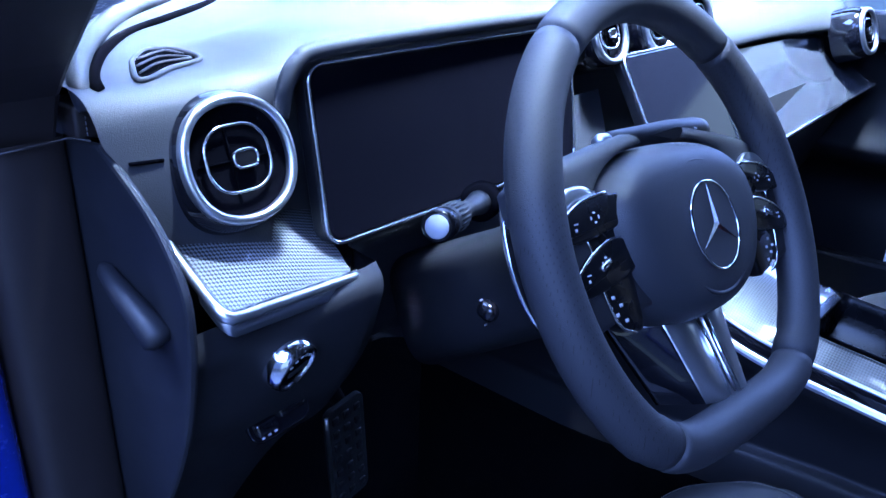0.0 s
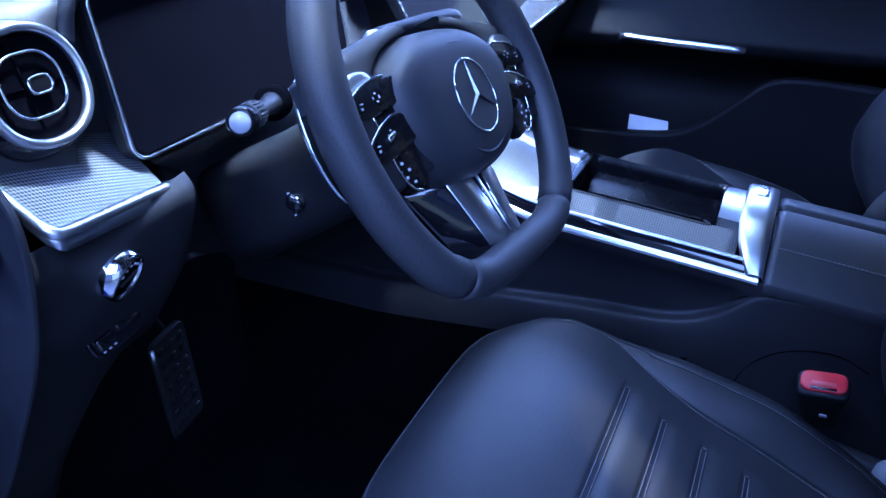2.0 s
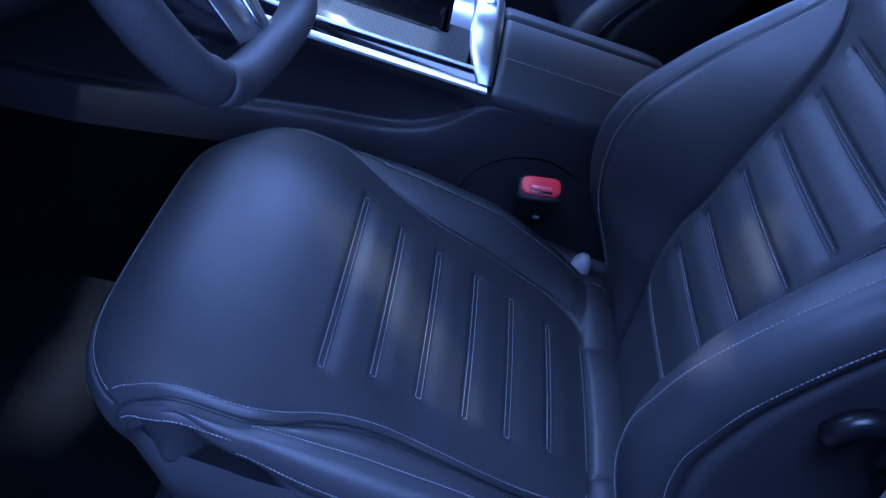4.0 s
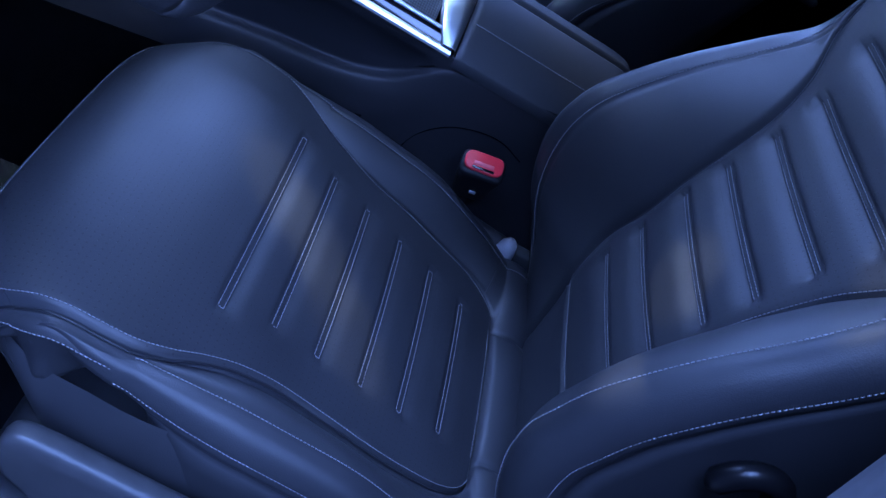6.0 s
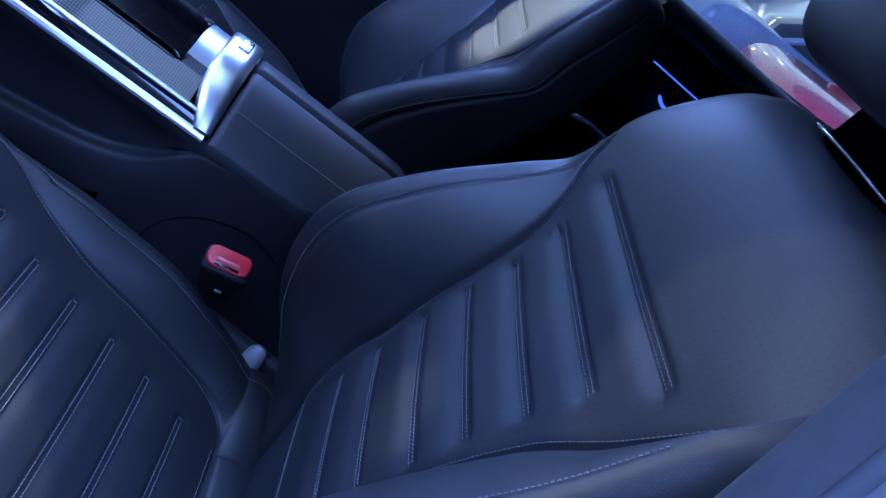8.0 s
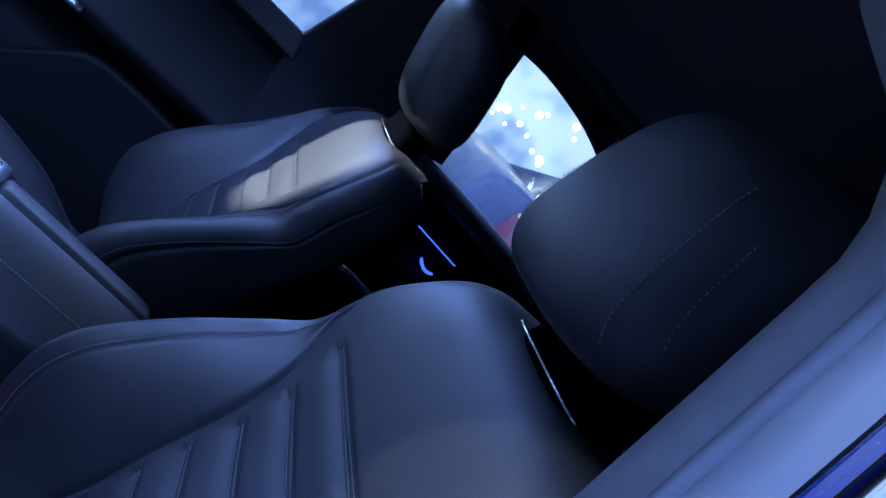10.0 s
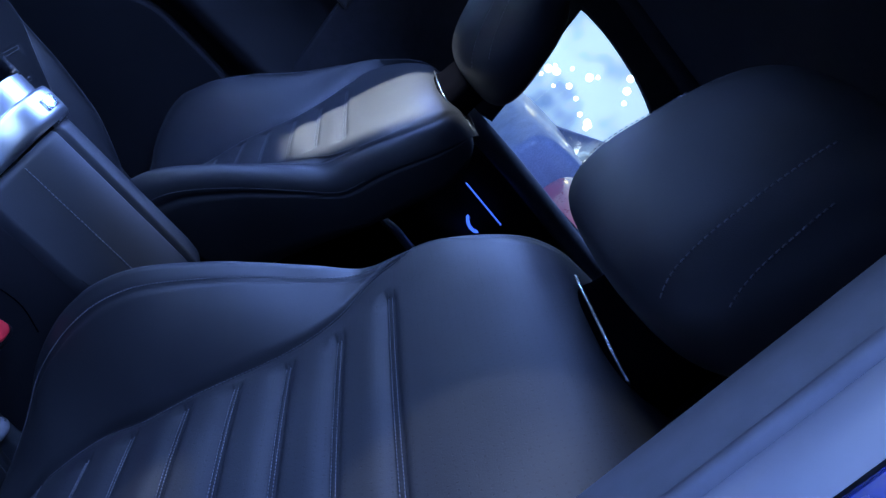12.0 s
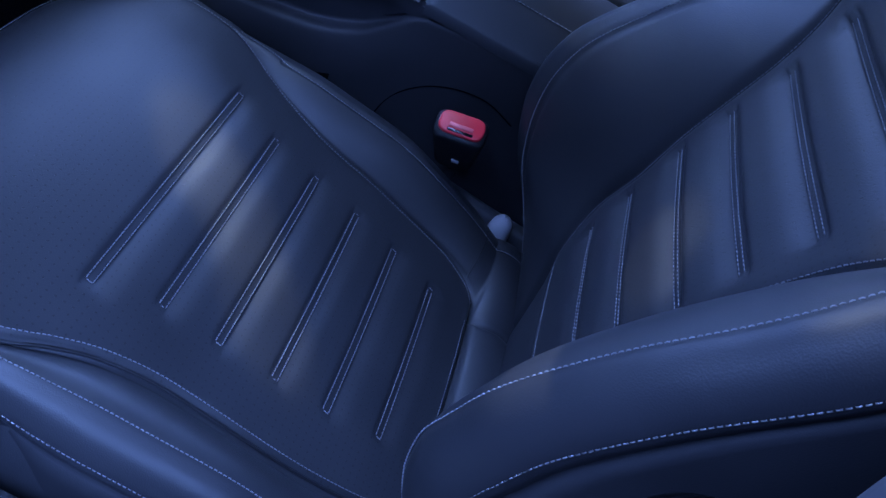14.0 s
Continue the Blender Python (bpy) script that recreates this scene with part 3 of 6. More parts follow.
def build_seat():
    seat = thing("front_seat", (0, 0, FLOOR_Z), "black leather front car seat with cross-stitched channels and grey seams", "car seat", "front seats")
    cushion_sheet(seat)
    zs = list(np.linspace(0.58, 1.183, 520)) + [1.188, 1.194, 1.199, 1.203, 1.206, 1.209, 1.211, 1.213]
    bk = grid("backrest", [back_ring(z) for z in zs], M_LEATHER, seat, "reclined leather backrest with raised side bolsters", wrap_v=True, caps=True, flip=True)
    bk.data.materials.append(M_PERFB)
    ring_n = len(back_ring(1.0))
    bk.data.polygons.foreach_set("material_index", [1 if (k % ring_n < 24 or k % ring_n >= ring_n - 24) and 130 < k // ring_n < 526 and k < len(bk.data.polygons) - 2 else 0 for k in range(len(bk.data.polygons))])
    # thread round each sewn channel
    for yk, half in CUSHION_ROWS:
        for dy in (-0.0027, 0.0027):
            i = near_row(yk + dy)
            stitches("channel_stitching", [np.array(cushion_at(i, u)) + (0, 0, 0.0007) for u in np.linspace(-half + 0.002, half - 0.002, 40)], seat, pitch=0.0040, length=0.0031)
        for sx in (-half, half):
            stitches("channel_stitching", [np.array(cushion_at(near_row(yk + d), sx * 0.985)) + (0, 0, 0.0007) for d in (-0.0025, 0.0, 0.0025)], seat, pitch=0.0024, length=0.002)
    for zk, half in BACK_ROWS:
        for dz in (0.0019, -0.0019):
            stitches("channel_stitching", [np.array(back_at(zk + dz, u)) + (0, 0.0007, 0) for u in np.linspace(-half + 0.002, half - 0.002, 40)], seat, pitch=0.0036, length=0.0024, r=0.00036, normal=(0, 1, 0.3))
    # seams of cushion and back
    for sg in (-1, 1):
        rng = [i for i in range(0, FRONT_SEAM - 5, 4) if CUSHION[i][0] > -0.168]
        stitches("seam_stitching", [np.array(cushion_at(i, sg * (cushion_line(i)[4] - 0.005))) + (0, 0, 0.0007) for i in rng], seat)
        ridge = [i for i in range(0, FRONT_SEAM - 3, 4) if -0.21 < CUSHION[i][0] < 0.142]
        stitches("bolster_stitching", [np.array(cushion_at(i, sg * (cushion_line(i)[5] - (0.003 if sg < 0 else 0.003 + 0.009 * ss(0.011, 0.05, cushion_line(i)[5] - cushion_line(i)[4]))))) + (-sg * 0.0005, 0, 0.0012) for i in ridge], seat, r=0.0004, normal=(-sg * 0.5, 0, 1))
        stitches("seam_stitching", [np.array(back_at(z, sg * (back_line(z, sg)[0] - 0.005))) + (0, 0.0008, 0) for z in np.linspace(0.72, 1.09, 60)], seat, normal=(0, 1, 0.3))
        inner = 0.001 if sg < 0 else 0.016
        stitches("bolster_stitching", [np.array(back_at(z, sg * (back_line(z, sg)[1] - inner * min(1, max(0.15, (1.10 - z) / 0.08))))) + (-sg * 0.0006, 0.0010, 0.0003) for z in np.linspace(0.62, 1.085, 60)], seat, normal=(-sg * 0.5, 1, 0.3), r=0.0004)
        def side_pt(z):
            x, y, zz = back_at(z, sg * back_line(z, sg)[1])
            return np.array((sg * (back_line(z, sg)[1] + 0.0245), y - 0.032, z))
        stitches("side_stitching", [side_pt(z) for z in np.linspace(0.66, 1.08, 60)], seat, normal=(sg, 0.3, 0))
        stitches("side_stitching", [np.array(cushion_at(i, sg * (cushion_line(i)[5] + 0.030))) + (sg * 0.0008, 0, 0.0005) for i in range(70, FRONT_SEAM, 4) if CUSHION[i][0] < 0.15], seat, normal=(sg, 0, 0.5))
    for sg in (-1, 1):
        # dark bars stand for the shade down in the seam folds
        tube("seam_piping", [np.array(cushion_at(i, sg * (cushion_line(i)[4] + 0.0012))) + (0, 0, 0.0010) for i in range(0, FRONT_SEAM - 3, 3) if CUSHION[i][0] > -0.168], 0.0013, M_HARD, seat, "dark bar painted as the seam's crease shade", seg=6)
        tube("seam_piping", [np.array(back_at(z, sg * (back_line(z, sg)[0] + 0.0012))) + (0, 0.0010, 0) for z in np.linspace(0.72, 1.075, 90)], 0.0013, M_HARD, seat, "dark bar painted as the seam's crease shade", seg=6)
    stitches("front_seam_stitching", [np.array(cushion_at(FRONT_SEAM - 6, u)) + (0, 0.0006, 0.0006) for u in np.linspace(-0.185, 0.185, 90)], seat, normal=(0, 0.7, 0.7))
    for sg in (-1, 1):
        tube("cross_seam", [np.array(cushion_at(near_row(-0.150), sg * u)) + (0, 0, -0.0002) for u in np.linspace(0.130, 0.205, 14)], 0.0009, M_HARD, seat, seg=6)
    i = near_row(-0.162)
    stitches("rear_seam_stitching", [np.array(cushion_at(i, u)) + (0, 0, 0.0006) for u in np.linspace(-0.086, 0.086, 30)], seat)
    stitches("rear_seam_stitching", [np.array(back_at(0.735, u)) + (0, 0.0007, 0) for u in np.linspace(-0.098, 0.098, 30)], seat, normal=(0, 1, 0.3))
    # side border of the outer front corner: a sewn band, then a panel tucked under
    sewn = [i for i in range(near_row(0.142), FRONT_SEAM + 7, 3)]
    seam = np.array([cushion_at(i, -cushion_line(i)[4] - 0.0025) for i in sewn]) + (0, 0, -0.001)
    grow = [1 - ss(0.50, 1.0, k / (len(sewn) - 1)) for k in range(len(sewn))]
    band = seam + np.array([(-0.005 - 0.008 * g, -0.002, -0.005 - 0.003 * g) for g in grow])
    tail = [1 - ss(0.0, 0.45, k / (len(sewn) - 1)) for k in range(len(sewn))]
    hem = band + np.array([(0.006 * (1 - g) + 0.030 * q, -0.016 * (1 - g) - 0.004, -0.036 - 0.016 * g + 0.022 * q) for g, q in zip(grow, tail)])

    def border(s, v):
        a, b, c = seam[s], band[s], hem[s]
        if v <= 1:
            return a * (1 - v) + b * v + np.array((-0.0016, 0, 0.0012)) * math.sin(math.pi * v)
        if v <= 2:
            return b * (2 - v) + c * (v - 1) + np.array((0.002, 0, 0)) * math.sin(math.pi * (v - 1))
        return c + np.array((0.05, -0.012, -0.012)) * (v - 2)

    runs = list(np.linspace(0, 0.9, 9)) + [0.96, 1.0, 1.04] + list(np.linspace(1.1, 2, 10)) + [2.15, 2.5, 3.0]
    grid("corner_border", [[border(s, v) for v in runs] for s in range(len(sewn))], M_LEATHER, seat)
    stitches("border_stitching", [border(s, 0.93) + np.array((-0.0012, 0, 0.0008)) for s in range(len(sewn))], seat, r=0.0004, normal=(-1, 0, 0.7))
    # lower side panel between the bolster and the plastic shield
    upper = spline([(-0.190, 0.238, 0.718), (-0.202, 0.205, 0.708), (-0.208, 0.165, 0.706), (-0.213, 0.125, 0.704), (-0.210, 0.060, 0.694)], 30)
    lower_edge = spline([(-0.186, 0.226, 0.66), (-0.212, 0.190, 0.645), (-0.222, 0.150, 0.632), (-0.226, 0.110, 0.625), (-0.222, 0.050, 0.615)], 30)
    grid("side_panel", [[a * (1 - v) + b * v + np.array((-0.006 * math.sin(math.pi * v), 0, 0)) for v in np.linspace(0, 1, 12)] for a, b in zip(upper, lower_edge)], M_LEATHER, seat)
    # headrest on its collar
    rows = []
    for k in range(33):
        a = -math.pi / 2 + math.pi * k / 32
        c, s = math.cos(a), math.sin(a)
        r = abs(c) ** 0.55
        zz = math.copysign(abs(s) ** 0.62, s)
        row = []
        for j in range(48):
            b = 2 * math.pi * j / 48
            cb, sb = math.cos(b), math.sin(b)
            x = 0.137 * r * math.copysign(abs(cb) ** 0.6, cb)
            y = 0.058 * r * math.copysign(abs(sb) ** 0.75, sb)
            row.append((x * (1 + 0.05 * zz), -0.362 - 0.02 * zz + y + 0.018 * (1 - (x / 0.14) ** 2), 1.338 + 0.098 * zz))
        rows.append(row)
    head = grid("headrest", rows, M_LEATHER, seat, "rounded black leather headrest", wrap_v=True)
    for (u0, z0), (u1, z1) in (((0.096, 1.262), (0.072, 1.392)), ((0.120, 1.288), (0.106, 1.365))):
        for sg in (-1, 1):
            path = []
            for s2 in np.linspace(0, 1, 24):
                uu, zz = u0 + (u1 - u0) * s2, z0 + (z1 - z0) * s2
                q = max(-0.98, min(0.98, (zz - 1.338) / 0.098))
                sn = math.copysign(abs(q) ** (1 / 0.62), q)
                r = max(0.05, 1 - sn * sn) ** 0.275
                cb = min(0.99, (uu / (0.137 * r * (1 + 0.05 * q)))) ** (1 / 0.6)
                sb = math.sqrt(max(0, 1 - cb * cb))
                x = 0.137 * r * cb ** 0.6
                path.append((sg * x * (1 + 0.05 * q), -0.362 - 0.02 * q + 0.058 * r * sb ** 0.75 + 0.018 * (1 - (x / 0.14) ** 2) + 0.0009, zz))
            stitches("headrest_stitching", path, head, normal=(sg * 0.3, 1, 0.1), r=0.00048, pitch=0.0046, length=0.0031)
    collar = [[(0.072 * k * math.copysign(abs(math.cos(b)) ** 0.6, math.cos(b)), -0.384 + 0.030 * k * math.copysign(abs(math.sin(b)) ** 0.7, math.sin(b)) - 0.02 * (zz - 1.2), zz) for b in np.linspace(0, 2 * math.pi, 32, endpoint=False)] for zz, k in ((1.18, 1.0), (1.213, 1.0), (1.217, 0.97), (1.24, 0.94), (1.27, 0.92))]
    grid("headrest_collar", collar, M_HOLE, seat, "black headrest collar", wrap_v=True, caps=True)
    lip = [(0.006 + 0.074 * math.copysign(abs(math.cos(b)) ** 0.8, math.cos(b)), -0.376 + 0.030 * math.sin(b) ** 0.75, 1.2095 + 0.004 * math.sin(b) ** 2) for b in np.linspace(0.08 * math.pi, 0.90 * math.pi, 24)]
    tube("collar_trim", lip, 0.0014, M_CHROME, seat, "thin chrome collar trim", seg=8)
    tube("seat_lever", spline([(-0.238, -0.214, 0.905), (-0.239, -0.224, 0.924), (-0.239, -0.240, 0.930), (-0.238, -0.256, 0.920), (-0.236, -0.264, 0.890)], 16), [0.004] + [0.009] * 14 + [0.006], M_TRAY, seat, "black gloss release lever beside the backrest", seg=12)
    # seat frame and plastic side shields
    # added filler, black for the shade that lies below the cushion
    rbox("cushion_skirt", pose(0, 0.060, 0.560), (0.340, 0.26, 0.14), M_HARD, seat, "dark filler under the cushion, shade put into its colour", r=0.05, seg=6)
    rbox("seat_base", pose(0, 0.02, 0.50), (0.40, 0.44, 0.12), M_HARD, seat, r=0.02)
    for sg in (-1, 1):
        prof = spline([(0.205, 0.66), (0.200, 0.69), (0.17, 0.695), (0.06, 0.668), (-0.06, 0.652), (-0.20, 0.625), (-0.29, 0.62), (-0.31, 0.58), (-0.25, 0.53), (-0.10, 0.52), (0.10, 0.55), (0.20, 0.64)], 48)
        prism("side_shield", [(y, z) for y, z in prof], 0.02, Matrix(((0, 0, 1, 0.236 if sg > 0 else -0.256), (1, 0, 0, 0), (0, 1, 0, 0), (0, 0, 0, 1))), M_SHIELD, seat, r=0.006, smooth=True)
        rbox("seat_rail", pose(sg * 0.19, 0.02, FLOOR_Z + 0.022), (0.04, 0.55, 0.04), M_STEEL, seat, r=0.004)
    return seat


SEAT_X = -0.376
driver_seat = build_seat()
driver_seat.matrix_basis = pose(SEAT_X, 0, FLOOR_Z)
passenger_seat = copy_thing(driver_seat, pose(0.356, 0.02, FLOOR_Z - 0.05) @ Matrix.Diagonal((-1, 1, 1, 1)))
tagged(passenger_seat, "black leather passenger seat with its upper backrest in lamp light")
# its headrest is tilted further forward
REST = Matrix.Translation((0, -0.010, 0.006))
REST[1][2] = 0.50
REST[1][3] -= 0.50 * 0.938
for rest in [o for o in passenger_seat.children if o.name.startswith("headrest") and "collar" not in o.name]:
    for ob in (rest, *rest.children):
        ob.data = ob.data.copy()
        ob.data.transform(REST)
# ---------------------------------------------------------------- steering wheel
WC = Vector((-0.373, 0.252, 1.083))
TURNED = radians(6.5)
CU = Vector((0, 0.469, 0.883))
WX = Vector((1, 0, 0)) * math.cos(TURNED) - CU * math.sin(TURNED)
WU = CU * math.cos(TURNED) + Vector((1, 0, 0)) * math.sin(TURNED)
WN = WX.cross(WU)
WM = frame_of(WC, WX, WU)


def wpt(x, u, n=0.0):
    p = WC + WX * x + WU * u + WN * n
    return (p.x, p.y, p.z)


def rim_radius(a):
    """Flat-bottomed rim: centre-line distance at the angle a from straight up."""
    c = math.cos(a)
    if c < -0.55:
        flat = 0.142 / -c
        return min(0.164, 0.5 * (0.164 + flat) - 0.5 * math.sqrt((0.164 - flat) ** 2 + 0.00025)) if flat < 0.2 else 0.164
    return 0.164


def build_wheel():
    sw = thing("steering_wheel", WC, "flat-bottomed black leather steering wheel with silver spokes", "steering wheel")
    n, m = 144, 20
    def rim_row(a, k=1.0):
        rr = rim_radius(a)
        row = []
        dx, du = math.sin(a), math.cos(a)
        thick = 1.0 + 0.12 * math.exp(-((abs(a) - 1.25) / 0.3) ** 2)
        for j in range(m):
            b = 2 * math.pi * j / m
            row.append(wpt(*( (rr + 0.0164 * k * thick * math.cos(b)) * d for d in (dx, du)), 0.0162 * k * math.sin(b) - 0.002))
        return row
    def arc(name, a0, a1, mat, label=""):
        cnt = max(6, int(abs(a1 - a0) / 2.5))
        angs = [radians(a0 + (a1 - a0) * i / cnt) for i in range(cnt + 1)]
        ks = [0.955] + [1.0] * (cnt - 1) + [0.955]
        grid(name, [rim_row(a, k) for a, k in zip(angs, ks)], mat, sw, label, wrap_v=True, caps=True)
    arc("rim_top", -38, 38, M_RIM, "smooth leather top of the rim")
    arc("rim_side", 38.4, 142, M_RIMPERF, "perforated leather grip")
    arc("rim_side", -142, -38.4, M_RIMPERF, "perforated leather grip")
    arc("rim_bottom", 142.4, 217.6, M_RIM, "smooth leather flat bottom of the rim")
    # airbag cover
    rows = []
    for k in range(15):
        q = k / 14
        rr = math.cos(q * math.pi / 2) ** 0.30
        nn = -0.028 + 0.044 * math.sin(q * math.pi / 2)
        row = []
        for j in range(56):
            b = 2 * math.pi * j / 56
            cx, cy = math.cos(b), math.sin(b)
            hx = 0.097 + 0.008 * ss(-0.3, 0.6, cy) - 0.008 * ss(0.2, -0.8, cy)
            hy = 0.064 if cy > 0 else 0.066
            row.append(wpt(hx * rr * math.copysign(abs(cx) ** 0.84, cx), -0.002 + hy * rr * math.copysign(abs(cy) ** 0.86, cy), nn))
        rows.append(row)
    skirt = [[tuple(Vector(p) - WN * d) for p in rows[0]] for d in (0.03, 0.010, 0.003)]
    hub = grid("airbag_cover", skirt + rows, M_DASH, sw, "padded black airbag cover", wrap_v=True, caps=True)
    boss = [wpt(0.050 * math.cos(b), -0.005 + 0.047 * math.sin(b), 0.0128) for b in np.linspace(0, 2 * math.pi, 48, endpoint=False)]
    tube("emblem_boss", boss, 0.0016, M_DASH, sw, "raised round boss in the airbag cover", closed=True, seg=8)
    # emblem: a ring and three plain rays
    ring = [wpt(0.031 * math.cos(b), -0.005 + 0.031 * math.sin(b), 0.0172) for b in np.linspace(0, 2 * math.pi, 48, endpoint=False)]
    em = tube("emblem", ring, 0.0010, M_BRIGHT, sw, "round chrome emblem with three rays", closed=True, seg=8)
    bm = bmesh.new()
    bmesh.ops.create_cone(bm, cap_ends=True, segments=40, radius1=0.031, radius2=0.030, depth=0.003, matrix=WM @ Matrix.Translation((0, -0.005, 0.0158)))
    from_bm("emblem_disc", bm, M_DASH, em)
    for k in range(3):
        a = radians(90 + 120 * k)
        tip, l, r2 = (0.0298 * math.cos(a), 0.0298 * math.sin(a)), a + math.pi / 2.9, a - math.pi / 2.9
        bm = bmesh.new()
        o = [(0.0, 0.0, 0.0034), (tip[0], tip[1], 0.0012), (0.0023 * math.cos(l), 0.0023 * math.sin(l), 0.001), (0.0023 * math.cos(r2), 0.0023 * math.sin(r2), 0.001)]
        v = [bm.verts.new((x, y, z)) for x, y, z in o]
        for f in ((0, 1, 2), (0, 3, 1), (1, 3, 2), (0, 2, 3)):
            bm.faces.new([v[i] for i in f])
        bm.transform(WM @ Matrix.Translation((0, -0.005, 0.0165)))
        from_bm("emblem_ray", bm, M_DARKCHROME, em)
    # side spokes with gloss-black switch pods, two on each side
    for sg in (-1, 1):
        prism("side_spoke", [(sg * x, y) for x, y in spline([(0.055, 0.026), (0.10, 0.026), (0.150, 0.030), (0.153, 0.0), (0.148, -0.046), (0.10, -0.046), (0.055, -0.044)], 30)], 0.018, WM @ Matrix.Translation((0, 0, -0.020)), M_PLASTIC, sw, "leather-grained spoke shell", r=0.005, smooth=True)
        leaf_up = [(0.078, 0.032), (0.105, 0.033), (0.134, 0.027), (0.1585, 0.010), (0.138, 0.007), (0.108, 0.009), (0.086, 0.013), (0.078, 0.020)]
        leaf_low = [(0.078, 0.003), (0.105, 0.004), (0.134, -0.006), (0.1575, -0.024), (0.138, -0.026), (0.108, -0.023), (0.084, -0.017), (0.078, -0.006)]
        for leaf, marks in ((leaf_up, ((0.114, 0.020), (0.134, 0.017))), (leaf_low, ((0.114, -0.008), (0.134, -0.014)))):
            out = [(sg * x, y) for x, y in spline(leaf + leaf[:1], 49)[:-1]]
            pod = prism("switch_pod", out, 0.0075, WM @ Matrix.Translation((0, 0, -0.0055)), M_TRAY, sw, "gloss black switch pod with small pale symbols", r=0.002, smooth=True)
            tube("pod_trim", [wpt(x, y + 0.0004, 0.0014) for x, y in out[3:20]], [0.0003] + [0.0011] * 15 + [0.0003], M_BRIGHT, pod, "fine chrome edge", seg=6)
            for n_mark, (kx, ky) in enumerate(marks):
                for mx, my, wx, hy in (((0, 0.003, 0.0022, 0.0012), (0, -0.003, 0.0022, 0.0012), (0.004, 0, 0.0012, 0.0022), (-0.004, 0, 0.0012, 0.0022)) if n_mark == 0 else ((0, 0.0015, 0.004, 0.001), (0.001, -0.002, 0.0024, 0.0018))):
                    rbox("switch_symbol", WM @ Matrix.Translation((sg * (kx + mx), ky + my, 0.0022)), (wx, hy, 0.0005), M_MARK, pod, r=0.0002, seg=1)
        rbox("thumb_rocker", WM @ Matrix.Translation((sg * 0.116, -0.0095, 0.0027)) @ pose(0, 0, 0, 0, 0, sg * -20), (0.012, 0.004, 0.003), M_CHROME, sw, "small chrome thumb rocker", r=0.0012, seg=2)
        base = [(sg * x, y) for x, y in spline([(0.084, 0.026), (0.102, 0.030), (0.122, 0.026), (0.126, 0.012), (0.122, -0.002), (0.122, -0.018), (0.119, -0.036), (0.112, -0.048), (0.098, -0.054), (0.084, -0.048), (0.084, 0.026)], 61)[:-1]]
        prism("pod_base", base, 0.012, WM @ Matrix.Translation((0, 0, -0.0135)), M_TRAY, sw, "gloss black base that joins the switch pods", r=0.003, smooth=True)
        tube("pod_base_trim", [wpt(sg * x, y, 0.0006) for x, y in spline([(0.126, 0.008), (0.123, -0.002), (0.123, -0.018), (0.120, -0.036), (0.113, -0.049), (0.099, -0.055)], 24)], [0.0004] + [0.0011] * 22 + [0.0004], M_BRIGHT, sw, "fine chrome edge", seg=6)
        cap2 = [(sg * x, y) for x, y in spline([(0.100, 0.034), (0.112, 0.041), (0.130, 0.040), (0.143, 0.030), (0.138, 0.025), (0.124, 0.030), (0.110, 0.031), (0.100, 0.034)], 41)[:-1]]
        prism("spoke_blade", cap2, 0.006, WM @ Matrix.Translation((0, 0, -0.007)), M_SATIN, sw, "curved satin chrome cap over the pods", r=0.003, smooth=True)
        for mx, my in ((0.112, -0.030), (0.112, -0.041), (0.106, -0.036), (0.117, -0.036), (0.104, -0.046)):
            rbox("switch_symbol", WM @ Matrix.Translation((sg * mx, my, -0.0012)), (0.0034, 0.0022, 0.0006), M_MARK, sw, r=0.0002, seg=1)
        rbox("scroll_key", WM @ Matrix.Translation((sg * 0.112, -0.012, -0.0005)) @ pose(0, 0, 0, 0, 0, sg * -35), (0.020, 0.0045, 0.004), M_CHROME, sw, "slim chrome scroll key", r=0.0015, seg=2)
        # shoulder that carries the hub's skin over to the rim
        rows = []
        for b in np.linspace(radians(24), radians(80), 24):
            cx, cy = math.cos(b), math.sin(b)
            hx = 0.097 + 0.008 * ss(-0.3, 0.6, cy)
            ix, iy = hx * abs(cx) ** 0.84, -0.002 + 0.064 * abs(cy) ** 0.86
            k2 = 0.1 + 0.9 * ss(radians(72), radians(48), b)
            ox, oy = ix + (0.150 - ix) * k2, iy + (0.010 - 0.012 * k2)
            rows.append([wpt(sg * (ix + 0.0022 + (ox - ix) * q), iy + 0.0012 + (oy - iy) * q, n0) for q, n0 in ((0, -0.036), (0, -0.014), (0.015, -0.0085), (0.05, -0.0065), (0.4, -0.0055), (0.8, -0.008), (1.0, -0.014), (1.0, -0.036))])
        grid("hub_shoulder", rows, M_DASH, sw, "skin-covered shoulder between hub and rim", flip=sg > 0)
    # lower double spoke in brushed metal, folded like a roof
    for sg in (-1, 1):
        inner = ((0.005, -0.060, -0.016), (0.044, -0.050, -0.020), (0.004, -0.126, -0.002), (0.030, -0.122, -0.008))
        outer = ((0.044, -0.050, -0.020), (0.071, -0.044, -0.046), (0.030, -0.122, -0.008), (0.044, -0.117, -0.034))
        plate("lower_spoke", [wpt(sg * p[0], p[1], p[2]) for p in inner], 0.004, tuple(-WN), M_SPOKE, sw, "brushed silver lower spoke", bow=0.004, n=20)
        plate("spoke_flank", [wpt(sg * p[0], p[1], p[2]) for p in outer], 0.004, tuple(-WN), M_GLOSS, sw, "gloss black flank of the spoke", bow=0.001, n=20)
        tube("spoke_edge", [wpt(sg * 0.006, -0.060, -0.014), wpt(sg * 0.005, -0.127, 0.0)], 0.0019, M_BRIGHT, sw, seg=8)
